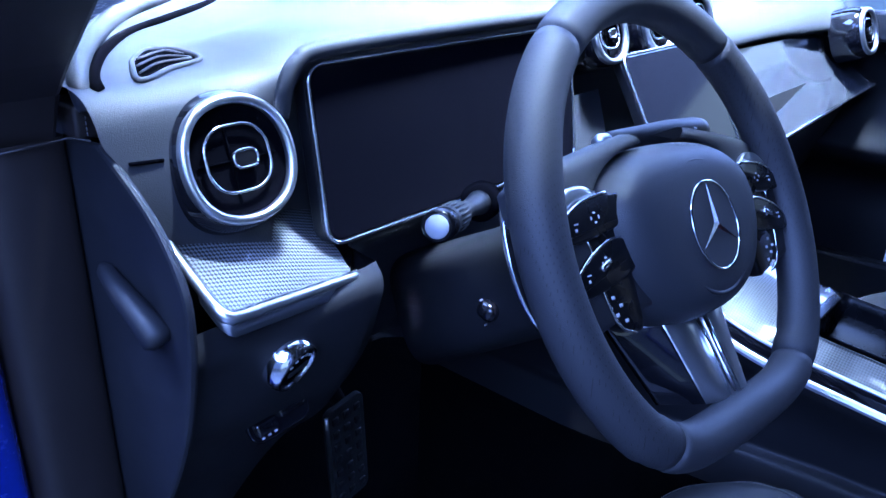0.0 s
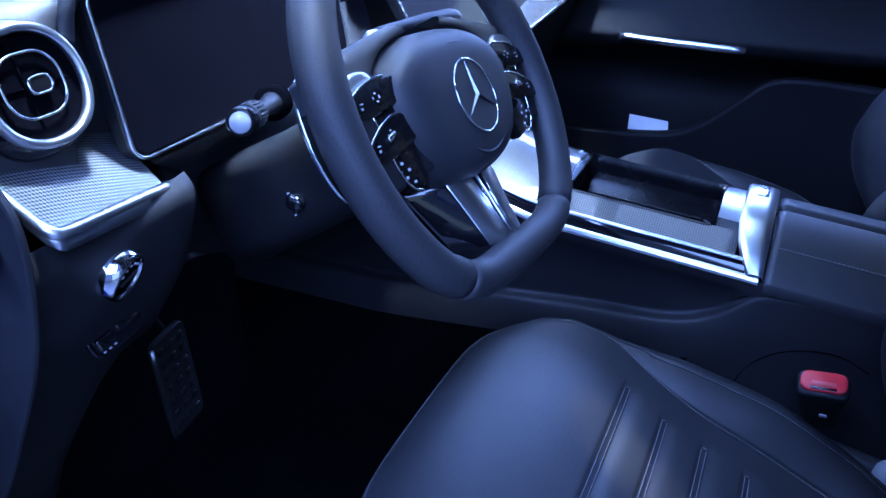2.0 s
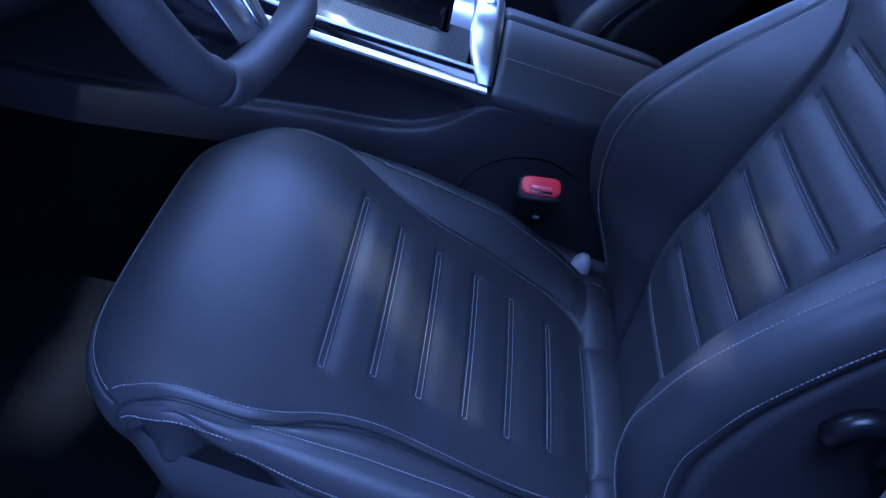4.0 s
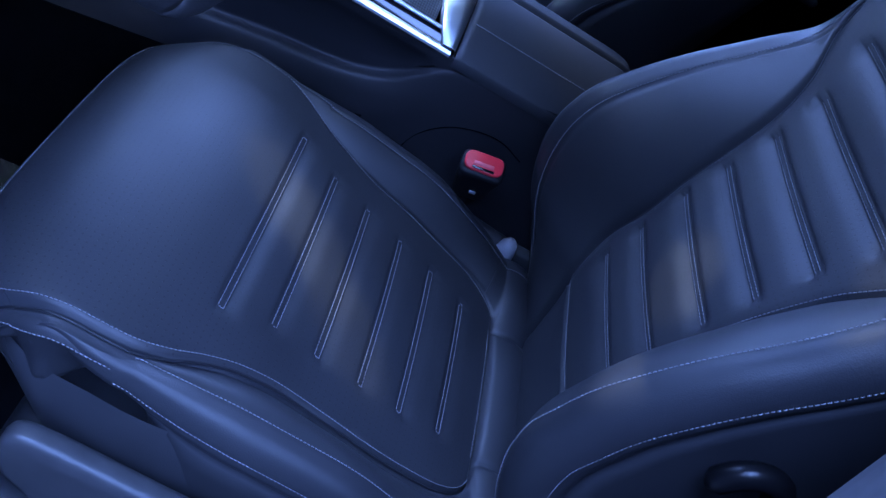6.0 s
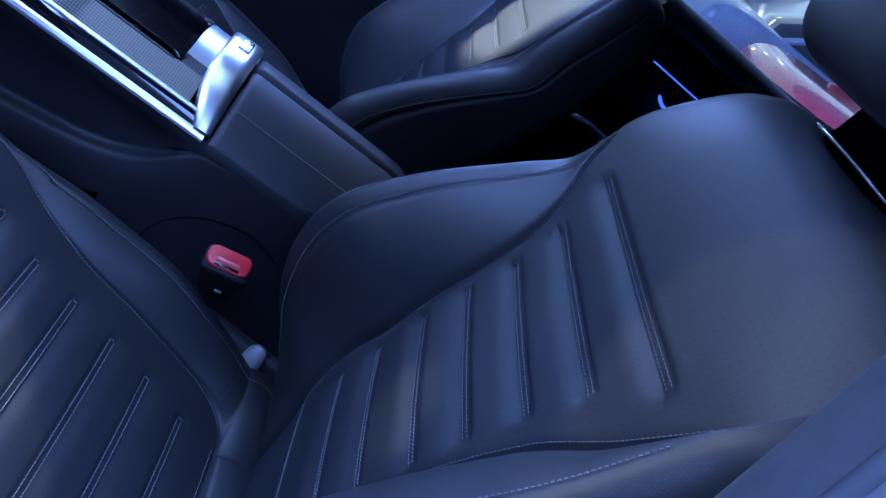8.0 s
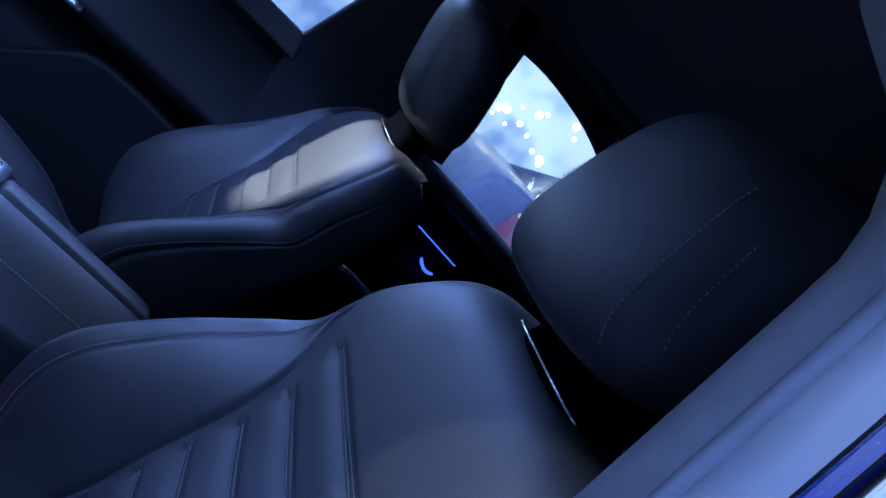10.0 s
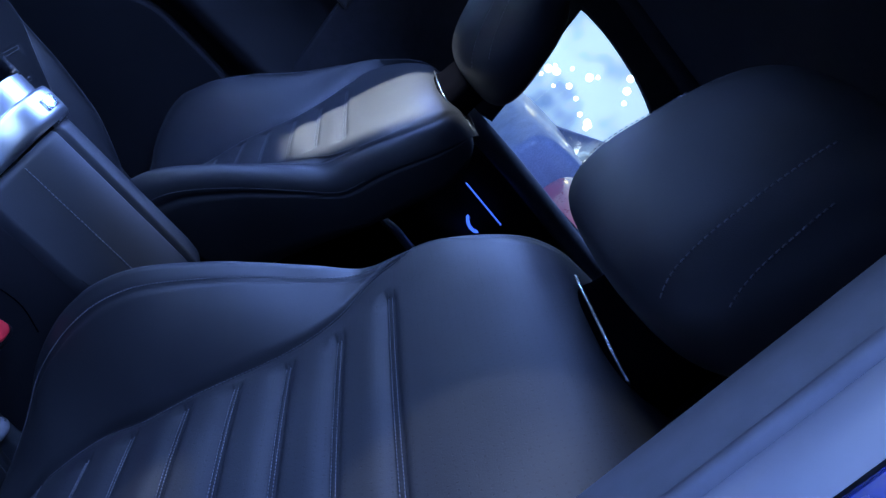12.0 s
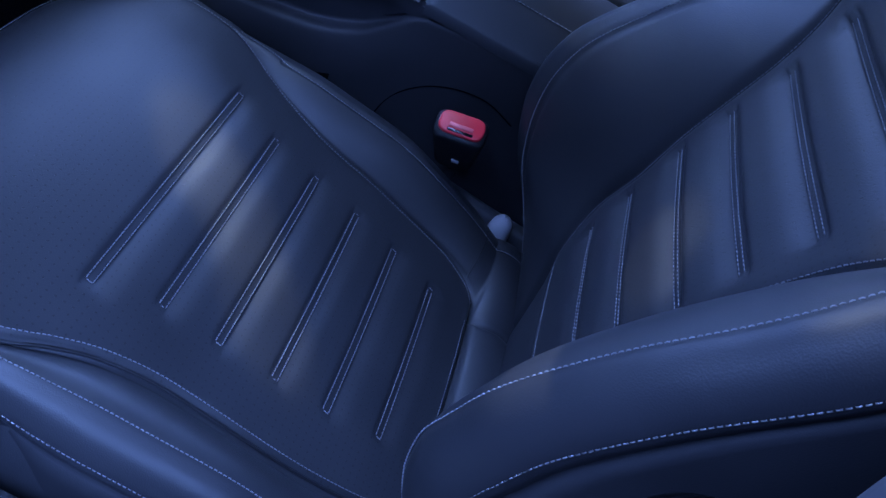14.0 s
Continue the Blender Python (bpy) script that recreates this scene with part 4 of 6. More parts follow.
    rbox("spoke_gap", WM @ Matrix.Translation((0, -0.095, -0.020)), (0.012, 0.07, 0.008), M_GLOSS, sw, r=0.002)
    # shift paddles behind the rim
    for sg in (-1, 1):
        out = [(sg * x, y) for x, y in spline([(0.10, 0.045), (0.135, 0.055), (0.150, 0.03), (0.152, -0.01), (0.138, -0.042), (0.115, -0.03), (0.10, 0.0)], 26)]
        prism("shift_paddle", out, 0.004, WM @ Matrix.Translation((0, 0, -0.042)), M_CHROME, sw, "silver shift paddle", r=0.0012, smooth=True)
    return sw


build_wheel()


def build_column():
    col = thing("steering_column", (-0.373, 0.40, 1.0), "black steering column shroud with control stalks", "steering column")
    rows = []
    for d, sx, su, du in ((0.035, 0.050, 0.046, 0), (0.05, 0.057, 0.050, -0.003), (0.09, 0.060, 0.052, -0.007), (0.16, 0.061, 0.053, -0.011), (0.26, 0.066, 0.058, -0.014)):
        row = []
        for j in range(40):
            b = 2 * math.pi * j / 40
            c, s = math.cos(b), math.sin(b)
            row.append(wpt(sx * math.copysign(abs(c) ** 0.5, c), du + su * math.copysign(abs(s) ** 0.5, s) * (0.85 if s > 0 else 1), -d))
        rows.append(row)
    grid("shroud", rows, M_SHROUD, col, "textured black column shroud", wrap_v=True, caps=True)
    # turn-signal stalk with a pale end cap
    a, b = Vector((-0.445, 0.385, 1.083)), Vector((-0.553, 0.331, 1.108))
    d = (b - a).normalized()
    def along(q, off=0):
        p = a + (b - a) * q
        return (p.x, p.y, p.z + off)
    st = tube("indicator_stalk", [along(q) for q in (0, 0.15, 0.35, 0.45, 0.55, 0.6, 0.98, 1.0)], [0.010, 0.008, 0.0060, 0.006, 0.0088, 0.0096, 0.0096, 0.0088], M_HARD, col, "black indicator stalk with a ribbed switch ring", seg=24)
    tube("stalk_cap", [along(q) for q in (0.995, 1.012, 1.022)], [0.0074, 0.0074, 0.0066], M_WHITE, st, "pale grey button in the stalk's end", seg=24)
    tube("stalk_ring", [along(q) for q in (0.86, 0.88, 0.99, 1.005)], [0.0098, 0.0104, 0.0104, 0.0084], M_TRAY, st, "silver ring on the stalk's end", seg=28)
    for k in range(20):
        ang = 2 * math.pi * k / 20
        s1 = d.orthogonal().normalized()
        s2 = d.cross(s1)
        o = s1 * math.cos(ang) * 0.0095 + s2 * math.sin(ang) * 0.0095
        tube("stalk_rib", [Vector(along(0.62)) + o, Vector(along(0.80)) + o], 0.0009, M_HARD, st, seg=5)
    tube("stalk_socket", [a - d * 0.008, a + d * 0.004, a + d * 0.007], [0.015, 0.015, 0.012], M_HOLE, col, seg=24)
    # gear selector on the other side
    a2, b2 = Vector((-0.340, 0.345, 1.116)), Vector((-0.222, 0.319, 1.110))
    sel = tube("selector_stalk", [tuple(a2 + (b2 - a2) * q) for q in (0, 0.1, 0.3, 0.6, 0.9, 0.97, 1.0)], [0.008, 0.009, 0.010, 0.012, 0.012, 0.010, 0.005], M_HARD, col, "black gear selector stalk with pale symbols", seg=20)
    for q in (0.62, 0.70, 0.78):
        p = a2 + (b2 - a2) * q
        rbox("selector_mark", Matrix.Translation((p.x, p.y - 0.010, p.z + 0.006)) @ pose(0, 0, 0, 40), (0.004, 0.003, 0.001), M_MARK, sel, r=0.0002, seg=1)
    tube("selector_ring", [tuple(a2 + (b2 - a2) * q) for q in (-0.10, -0.06, 0.02, 0.04)], [0.005, 0.0074, 0.0074, 0.006], M_STEEL, sel, "pale ring at the foot of the stalk", seg=20)
    # adjuster knob below with four pale marks round it
    for k in range(4):
        ang = radians(45 + 90 * k)
        rbox("adjuster_mark", pose(-0.434 + 0.014 * math.cos(ang), 0.3785 + 0.004 * math.sin(ang), 0.992 + 0.014 * math.sin(ang), 20), (0.003, 0.001, 0.0012), M_MARK, col, r=0.0002, seg=1)
    rbox("adjuster", pose(-0.436, 0.378, 0.992, 20), (0.020, 0.018, 0.016), M_GLOSS, col, "small gloss black adjuster knob", r=0.006, seg=4)
    return col


build_column()

# ---------------------------------------------------------------- dashboard
dash = thing("dashboard", (0, 0.6, 0.9), "black soft-skin dashboard with bright trim and round vents", "dashboard", kind="structure")


def dash_row(x):
    """Section of the upper dash at x: from the windscreen back over the top and down to the display shelf."""
    e = ss(0.52, 0.70, abs(x))
    lip = 0.470 + 0.040 * (1 - ss(0.15, 0.20, abs(x))) - 0.05 * ss(0.20, 0.5, x)
    d = 0.011 * ss(0.50, 0.62, abs(x))
    k = ss(0.540, 0.580, -x)
    rolled = ((1.00, 1.13), (0.90, 1.150), (0.75, 1.172), (0.62, 1.180), (0.56, 1.182), (0.525, 1.182), (0.497, 1.178), (0.482, 1.165), (0.474, 1.142), (0.469, 1.115), (0.468, 1.08), (0.470, 1.05), (0.52, 0.98))
    plain = ((x, 1.00, 1.13), (x, 0.90, 1.175 - 0.03 * e), (x, 0.75, 1.208 - 0.035 * e), (x, 0.62, 1.212 - 0.035 * e), (x, 0.56, 1.207 - 0.028 * e), (x, lip + 0.034, 1.199 - 0.022 * e),
            (x, lip + 0.010, 1.192 - 0.018 * e), (x, lip + 0.002, 1.186 - 0.018 * e), (x, lip + 0.006, 1.178 - 0.018 * e), (x, lip + 0.02, 1.15), (x, lip + 0.028, 1.08), (x, lip + 0.035, 1.03), (x, 0.52, 0.98))
    kb = ss(0.40, 0.57, -x)
    left = [(b * (1 - w) + rb * w, (c - (d if c > 1.16 else 0)) * (1 - w) + rz * w) for (a, b, c), (rb, rz), w in zip(plain, rolled, [kb] * 4 + [(k + kb) / 2] + [k] * 8)]
    # on the passenger's side the pad slopes down to a ledge over the trim wing
    low = ((1.00, 1.13), (0.90, 1.165), (0.75, 1.195), (0.64, 1.198), (0.58, 1.188), (0.545, 1.172), (0.52, 1.152), (0.503, 1.132), (0.496, 1.116), (0.502, 1.108), (0.535, 1.092), (0.545, 1.03), (0.54, 0.98))
    g, kr = 0.035 * ss(0.35, 0.6, x), ss(0.14, 0.19, x)
    return [(x, b * (1 - kr) + (lb - (g if lb < 0.6 else 0)) * kr, c * (1 - kr) + lc * kr) for (b, c), (lb, lc) in zip(left, low)]


def pad_row(x):
    """Section of the pad, drawn out a little over the end cover."""
    return [(a - 0.009 * ss(0.64, 0.672, -a) * ss(1.135, 1.155, c), b, c) for a, b, c in spline(dash_row(x), 60)]


xs = np.linspace(-0.672, 0.672, 70)
grid("upper_pad", [pad_row(x) for x in xs], M_DASH, dash, "curved upper dash pad in black skin")


def round_vent(c, nrm, r, parent, name="air_vent"):
    """Chrome-ringed round vent with a knob in a rounded frame."""
    nrm = Vector(nrm).normalized()
    xa = Vector((0, 0, 1)).cross(nrm).normalized()
    m = frame_of(c, xa, nrm.cross(xa))
    sq = lambda k, rr, z: [tuple(m @ Vector((rr * (1.012 - 0.018 * math.cos(4 * b)) * math.cos(b), rr * (1.012 - 0.018 * math.cos(4 * b)) * math.sin(b), z))) for b in np.linspace(0, 2 * math.pi, k, endpoint=False)]
    vent = grid(name, [sq(56, r * 1.28, -0.05), sq(56, r * 1.29, -0.030), sq(56, r * 1.25, -0.016), sq(56, r * 1.15, -0.005), sq(56, r * 1.05, -0.001)], M_GLOSS, parent, "round air vent with a chrome ring", wrap_v=True)
    prof = [(0.0034, -0.009), (0.0042, -0.001), (0.0032, 0.0020), (0.0006, 0.0032), (-0.0020, 0.0018), (-0.0027, -0.001), (-0.0028, -0.004)]
    grid("vent_ring", [sq(56, r + a, b) for a, b in prof], M_SATIN, vent, "satin chrome vent ring", wrap_v=True)
    grid("vent_throat", [sq(56, r - 0.0026, -0.002), sq(56, r - 0.0032, -0.0050), sq(56, r * 0.35, -0.0056), sq(56, 0.002, -0.0058)], M_HOLE, vent, wrap_v=True)
    fr = [tuple(m @ Vector((x - 0.001, y + 0.001, -0.001))) for x, y in rounded(r * 1.22, r * 1.12, r * 0.46, 8)]
    tube("vent_frame", fr, 0.0011, M_CHROME, vent, "rounded chrome inner frame", closed=True, seg=8)
    kn = [tuple(m @ Vector((x + 0.004, y, 0.0))) for x, y in rounded(r * 0.46, r * 0.30, r * 0.13, 6)]
    k = prism("vent_knob", rounded(r * 0.44, r * 0.28, r * 0.12, 6), 0.006, m @ Matrix.Translation((0.004, 0, -0.006)), M_TRAY, vent, r=0.001)
    tube("knob_frame", kn, 0.0010, M_CHROME, k, closed=True, seg=6)
    rbox("vent_vane", m @ Matrix.Translation((-0.12 * r, 0, -0.0045)), (0.0014, r * 1.5, 0.0024), M_HOLE, vent, r=0.0004, seg=1)
    rbox("vent_vane", m @ Matrix.Translation((0, 0, -0.0045)), (r * 1.5, 0.0014, 0.0020), M_HOLE, vent, r=0.0004, seg=1)
    return vent


VN = Vector((-0.02, -0.95, 0.30))
round_vent((-0.598, 0.462, 1.131), VN, 0.0386, dash)
nx = Vector((0, 0, 1)).cross(VN).normalized()
nm = frame_of((-0.598, 0.462, 1.131), nx, VN.normalized().cross(nx))
grid("vent_nacelle", [[tuple(nm @ Vector((0.037 * k * math.cos(b), 0.037 * k * math.sin(b), z))) for b in np.linspace(0, 2 * math.pi, 56, endpoint=False)] for k, z in ((1.27, -0.026), (1.32, -0.025), (1.37, -0.028), (1.44, -0.040), (1.52, -0.075))], M_DASH, dash, "padded housing of the outer vent", wrap_v=True)
for cx in (-0.105, 0.003, 0.111):
    round_vent((cx, 0.487, 1.163), VN, 0.029, dash)
round_vent((0.60, 0.412, 1.112), VN, 0.035, dash)

# driver's display in its thin frame
DW, DH = 0.325, 0.132
dm = frame_of((-0.372, 0.464, 1.117), (1, 0, 0), (0, 0.145, 1))
disp = thing("instrument_display", (-0.372, 0.47, 1.05), "wide black driver's display in a thin silver frame, switched off", "display")
prism("display_body", rounded(DW, DH, 0.014, 8), 0.014, dm @ Matrix.Translation((0, 0, -0.016)), M_HARD, disp, r=0.002)
prism("display_glass", rounded(DW - 0.006, DH - 0.006, 0.012, 8), 0.003, dm @ Matrix.Translation((0, 0, -0.0015)), M_SCREEN, disp, "glossy black display glass", r=0.0008)
tube("display_frame", [tuple(dm @ Vector((x, y, 0.001))) for x, y in rounded(DW - 0.001, DH - 0.001, 0.0145, 8)], 0.0016, M_CHROME, disp, "thin silver display frame", closed=True, seg=8)

# woven trim shelf under the outer vent
sh = thing("trim_shelf", (-0.59, 0.46, 1.04), "metal-weave dash trim shelf with a satin silver edge", "dash trim")


def shelf_pt(a, b):
    """a across (0 outer), b from the front edge inwards."""
    f = np.array((-0.652, 0.412, 1.052)) * (1 - a) + np.array((-0.522, 0.438, 1.031)) * a
    g = np.array((-0.652, 0.54, 1.126)) * (1 - a) + np.array((-0.492, 0.55, 1.086)) * a
    p = f * (1 - b) + g * b
    p[2] += 0.003 * math.sin(math.pi * a) * min(1, 3 * b)
    return p


grid("woven_trim", [[shelf_pt(a, b) for a in np.linspace(0.03, 0.97, 20)] for b in np.linspace(0.02, 1, 20)], M_SHELF, sh, "dark metal-weave inlay", flip=False)
edge = [shelf_pt(0, b) for b in np.linspace(0.75, 0.10, 8)] + [shelf_pt(a, b) for a, b in ((0.004, 0.055), (0.02, 0.02), (0.05, 0.0))] + [shelf_pt(a, 0.0) for a in np.linspace(0.1, 1.0, 14)]
tube("silver_edge", edge, [0.0035] * 8 + [0.0045] * 3 + [0.0042] * 14, M_SATIN, sh, "satin silver edge strip", seg=10)
strip("silver_edge_lower", [p - np.array((0, -0.0015, 0.006)) for p in edge[6:]], [(-0.0028, -0.006), (0.0028, -0.006), (0.0028, 0.005), (-0.0028, 0.005)], (0.2, 0.98, 0), (0, 0.2, 0.98), M_STEEL, sh)

# lower knee panel
rows = []
for x in np.linspace(-0.671, -0.12, 40):
    u = ss(-0.60, -0.535, x)
    # last term: hidden bulge beside the column, added to block lamp light
    e = 2.3 * ss(-0.505, -0.478, x) - 3.2 * ss(-0.345, -0.285, x)
    rows.append(spline([(x, 0.436 + 0.03 * e - 0.010 * ss(0.60, 0.66, -x), 1.036 - 0.004 * max(0, e) + 0.006 * ss(0.60, 0.66, -x)), (x, 0.428 + 0.03 * e - 0.006 * ss(0.60, 0.66, -x), 1.022), (x, 0.432 + 0.03 * e, 1.0), (x, 0.452 + 0.03 * e, 0.95), (x, 0.492 + 0.03 * e, 0.89), (x, 0.54 + 0.03 * e - 0.025 * u, 0.80 + 0.062 * u), (x, 0.585 + 0.03 * e - 0.03 * u, 0.72 + 0.120 * u), (x, 0.62, 0.66 + 0.175 * u), (x, 0.75, 0.655 + 0.215 * u)], 40))
grid("knee_panel", rows, M_PLASTIC, dash, "soft black lower dash panel")
rows = []
for x in np.linspace(0.10, 0.672, 30):
    rows.append(spline([(x, 0.45, 1.04), (x, 0.445, 1.0), (x, 0.455, 0.94), (x, 0.49, 0.86), (x, 0.56, 0.76), (x, 0.62, 0.70), (x, 0.75, 0.68)], 30))
grid("glovebox_panel", rows, M_PLASTIC, dash, "black glovebox panel")
# end cap of the dash in the door opening
cap = spline([(0.490, 1.150), (0.455, 1.130), (0.430, 1.110), (0.413, 1.085), (0.408, 1.062), (0.413, 1.02), (0.432, 0.96), (0.472, 0.885), (0.53, 0.79), (0.60, 0.70), (0.75, 0.66), (0.90, 0.75), (0.92, 0.95), (0.80, 1.12), (0.60, 1.145)], 60)
cap_ob = prism("end_cap", [(y, z) for y, z in cap], 0.006, Matrix(((0, 0, 1, -0.678), (1, 0, 0, 0), (0, 1, 0, 0), (0, 0, 0, 1))), M_PLASTIC, dash, "black end cover of the dash", r=0.003)
ev = [(-0.682, 0.498, 1.071), (-0.686, 0.470, 1.064), (-0.686, 0.446, 1.054), (-0.682, 0.433, 1.040)]
tube("dash_seam", [(-0.668, 0.4722, 1.140), (-0.657, 0.4722, 1.139), (-0.646, 0.4725, 1.138)], 0.0012, M_HOLE, dash, seg=6)
tube("end_cap_grip", spline(ev, 14), [0.003] + [0.006 + 0.0004 * k for k in range(12)] + [0.006], M_PLASTIC, dash, "moulded grip in the end cover", seg=10)
rim = spline([(-0.671, 0.510, 1.166), (-0.671, 0.516, 1.181), (-0.648, 0.562, 1.186), (-0.603, 0.643, 1.184), (-0.540, 0.746, 1.181), (-0.500, 0.778, 1.187), (-0.462, 0.776, 1.198), (-0.40, 0.790, 1.206), (-0.30, 0.84, 1.204)], 60)
tube("end_rim", rim, [0.0050, 0.0056] + [0.0062 + 0.0001 * k for k in range(58)], M_DASH, dash, "soft rolled rim along the end of the dash", seg=14)
groove = spline([(-0.6675, 0.499, 1.1795), (-0.652, 0.536, 1.1825), (-0.604, 0.617, 1.1810), (-0.543, 0.700, 1.1790), (-0.504, 0.697, 1.189), (-0.470, 0.690, 1.1985), (-0.43, 0.705, 1.206), (-0.30, 0.745, 1.210)], 60)
tube("rim_gap", groove, [0.001] + [0.0042] * 59, M_HOLE, dash, "dark gap inside the rim", seg=8)
rbox("end_block", pose(-0.669, 0.535, 1.1575), (0.018, 0.040, 0.022), M_APILLAR, dash, "dark stitched block below the rim", r=0.003)
stitches("block_stitching", [(-0.671, 0.5146, z) for z in np.linspace(1.149, 1.166, 5)], dash, normal=(0, -1, 0), mat=M_PILLAR)
tube("cover_lip", [(-0.722, 0.5175, 1.1475), (-0.700, 0.5180, 1.1485), (-0.6815, 0.516, 1.150), (-0.6795, 0.492, 1.1525)], 0.0008, M_APILLAR, dash, seg=6)
# hood round the driver's display
hood = spline([(-0.556, 0.474, 1.150), (-0.553, 0.470, 1.172), (-0.543, 0.469, 1.186), (-0.520, 0.469, 1.192), (-0.40, 0.470, 1.194), (-0.24, 0.472, 1.194), (-0.20, 0.478, 1.190)], 50)
tube("display_hood", hood, 0.006, M_DASH, dash, "soft hood round the display", seg=12)
# demister slot
dv = thing("demister_vent", (-0.64, 0.49, 1.17), "dark slatted demister vent in the dash top", "air vent")


def dash_z(x, y):
    sec = spline(dash_row(x), 200)
    top = [p for p in sec if p[2] > 1.150 and p[1] > 0.475]
    return min(top, key=lambda p: abs(p[1] - y))[2]


SLOT = spline([(-0.615, 0.553), (-0.630, 0.523), (-0.635, 0.509), (-0.626, 0.510), (-0.607, 0.522), (-0.580, 0.534), (-0.573, 0.562), (-0.573, 0.583), (-0.583, 0.593), (-0.601, 0.573), (-0.615, 0.553)], 61)[:-1]
mid = SLOT.mean(axis=0)


def on_dash(x, y, up):
    return (x, y, dash_z(x, y) + up)


grid("slot", [[on_dash(*(mid + (p - mid) * k), 0.0012) for p in SLOT] for k in (1.0, 0.7, 0.4, 0.02)], M_HOLE, dv, "dark slot", wrap_v=True)
tube("slot_rim", [on_dash(x, y, 0.0008) for x, y in mid + (SLOT - mid) * 1.12], 0.0020, M_DASH, dv, "soft raised rim", closed=True, seg=8)
for a, b, c in (((-0.611, 0.557), (-0.578, 0.580), (-0.577, 0.555)), ((-0.625, 0.532), (-0.593, 0.557), (-0.580, 0.540)), ((-0.632, 0.515), (-0.606, 0.535), (-0.582, 0.535))):
    tube("slat", [on_dash(x, y, 0.0018) for x, y in spline([a, b, c], 12)], 0.0008, M_DASH, dv, seg=6)

# light switch and parking-brake switch on the knee panel
ls = thing("light_switch", (-0.585, 0.450, 0.98), "round chrome-ringed light switch in the knee panel", "switch")
lm = frame_of((-0.590, 0.441, 0.988), (0.97, 0.20, 0.06), (0.0, -0.42, 0.90))
ringp = [[tuple(lm @ Vector((r * math.cos(b), r * math.sin(b), z))) for b in np.linspace(0, 2 * math.pi, 40, endpoint=False)] for r, z in ((0.0225, -0.012), (0.0225, 0.004), (0.0218, 0.0085), (0.0200, 0.0130), (0.0186, 0.0142), (0.0176, 0.0138), (0.0172, 0.011))]
grid("switch_ring", ringp, M_BRIGHT, ls, "bright chrome ring", wrap_v=True)
dk = grid("switch_face", [[tuple(lm @ Vector((r * math.cos(b), r * math.sin(b), z))) for b in np.linspace(0, 2 * math.pi, 40, endpoint=False)] for r, z in ((0.0174, 0.008), (0.0170, 0.0120), (0.013, 0.0130), (0.001, 0.0134))], M_GLOSS, ls, "gloss black dial with pale symbols", wrap_v=True)
for k in range(5):
    a = radians(40 + 25 * k)
    rbox("dial_mark", lm @ Matrix.Translation((0.0128 * math.cos(a), 0.0128 * math.sin(a), 0.0132)), (0.0028, 0.0014, 0.0006), M_MARK, dk, r=0.0001, seg=1)
rbox("dial_bar", lm @ Matrix.Translation((0, 0, 0.0125)), (0.022, 0.005, 0.004), M_HARD, dk, r=0.002)
pb = thing("parking_brake_switch", (-0.566, 0.486, 0.905), "gloss black parking-brake switch", "switch")
pm = frame_of((-0.577, 0.474, 0.917), (1, 0.05, 0.06), (0, 0.5, 0.86))
prism("switch_plate", rounded(0.058, 0.026, 0.011, 6), 0.004, pm, M_GLOSS, pb, r=0.001)
rbox("switch_paddle", pm @ Matrix.Translation((0.012, 0.004, 0.005)), (0.026, 0.014, 0.006), M_GLOSS, pb, r=0.003)
rbox("switch_paddle", pm @ Matrix.Translation((-0.014, -0.002, 0.005)), (0.020, 0.012, 0.006), M_GLOSS, pb, r=0.003)
for k in range(3):
    rbox("switch_mark", pm @ Matrix.Translation((-0.02 + 0.006 * k, -0.009, 0.0044)), (0.003, 0.0015, 0.0006), M_MARK, pb, r=0.0001, seg=1)

# centre display leaning back on the console
cs = thing("centre_display", (0, 0.42, 1.0), "tall glossy centre touchscreen in a thin silver frame", "display")
cm = frame_of((0.0, 0.4175, 1.038), (1, 0, 0), (0, 0.504, 0.864))
CWD, CHT = 0.196, 0.235
prism("screen_body", rounded(CWD, CHT, 0.012, 6), 0.012, cm @ Matrix.Translation((0, 0, -0.014)), M_HARD, cs, r=0.002)
scr = prism("screen_glass", rounded(CWD - 0.006, CHT - 0.006, 0.010, 6), 0.003, cm @ Matrix.Translation((0, 0, -0.0015)), M_TOUCH, cs, "dark glossy touchscreen", r=0.0006)
tube("screen_frame", [tuple(cm @ Vector((x, y, 0.001))) for x, y in rounded(CWD - 0.001, CHT - 0.001, 0.012, 6)], 0.0016, M_CHROME, cs, "thin silver screen frame", closed=True, seg=8)
for k, w in enumerate((0.011, 0.006, 0.006, 0.007, 0.006, 0.008, 0.010, 0.006, 0.007, 0.006)):
    rbox("letter_bar", cm @ Matrix.Translation((0.006 + 0.0083 * k, -0.040, 0.0018)), (w * 0.75, 0.007 if k % 3 else 0.010, 0.0006), M_MARK, scr, r=0.0001, seg=1)

# passenger-side trim sweeping down to the console
wt = thing("dash_trim_wing", (0.3, 0.45, 1.05), "dark gloss dash trim wing with a bright lower edge", "dash trim")
rows = []
for x in np.linspace(0.105, 0.655, 36):
    q = (x - 0.105) / 0.55
    y0, z0 = 0.437 - 0.035 * q, 0.950 + 0.068 * q ** 0.8
    z1 = 1.104 - 0.034 * ss(0.8, 1.0, q)
    rows.append([(x, y0 + 0.075 * b + 0.006 * math.sin(math.pi * b), z0 + (z1 - z0) * b) for b in np.linspace(0, 1, 10)])
grid("gloss_wing", rows, M_WING, wt, "dark lacquered panel", flip=True)
tube("bright_edge", [(r[0][0], r[0][1] - 0.002, r[0][2]) for r in rows], 0.003, M_CHROME, wt, seg=8)
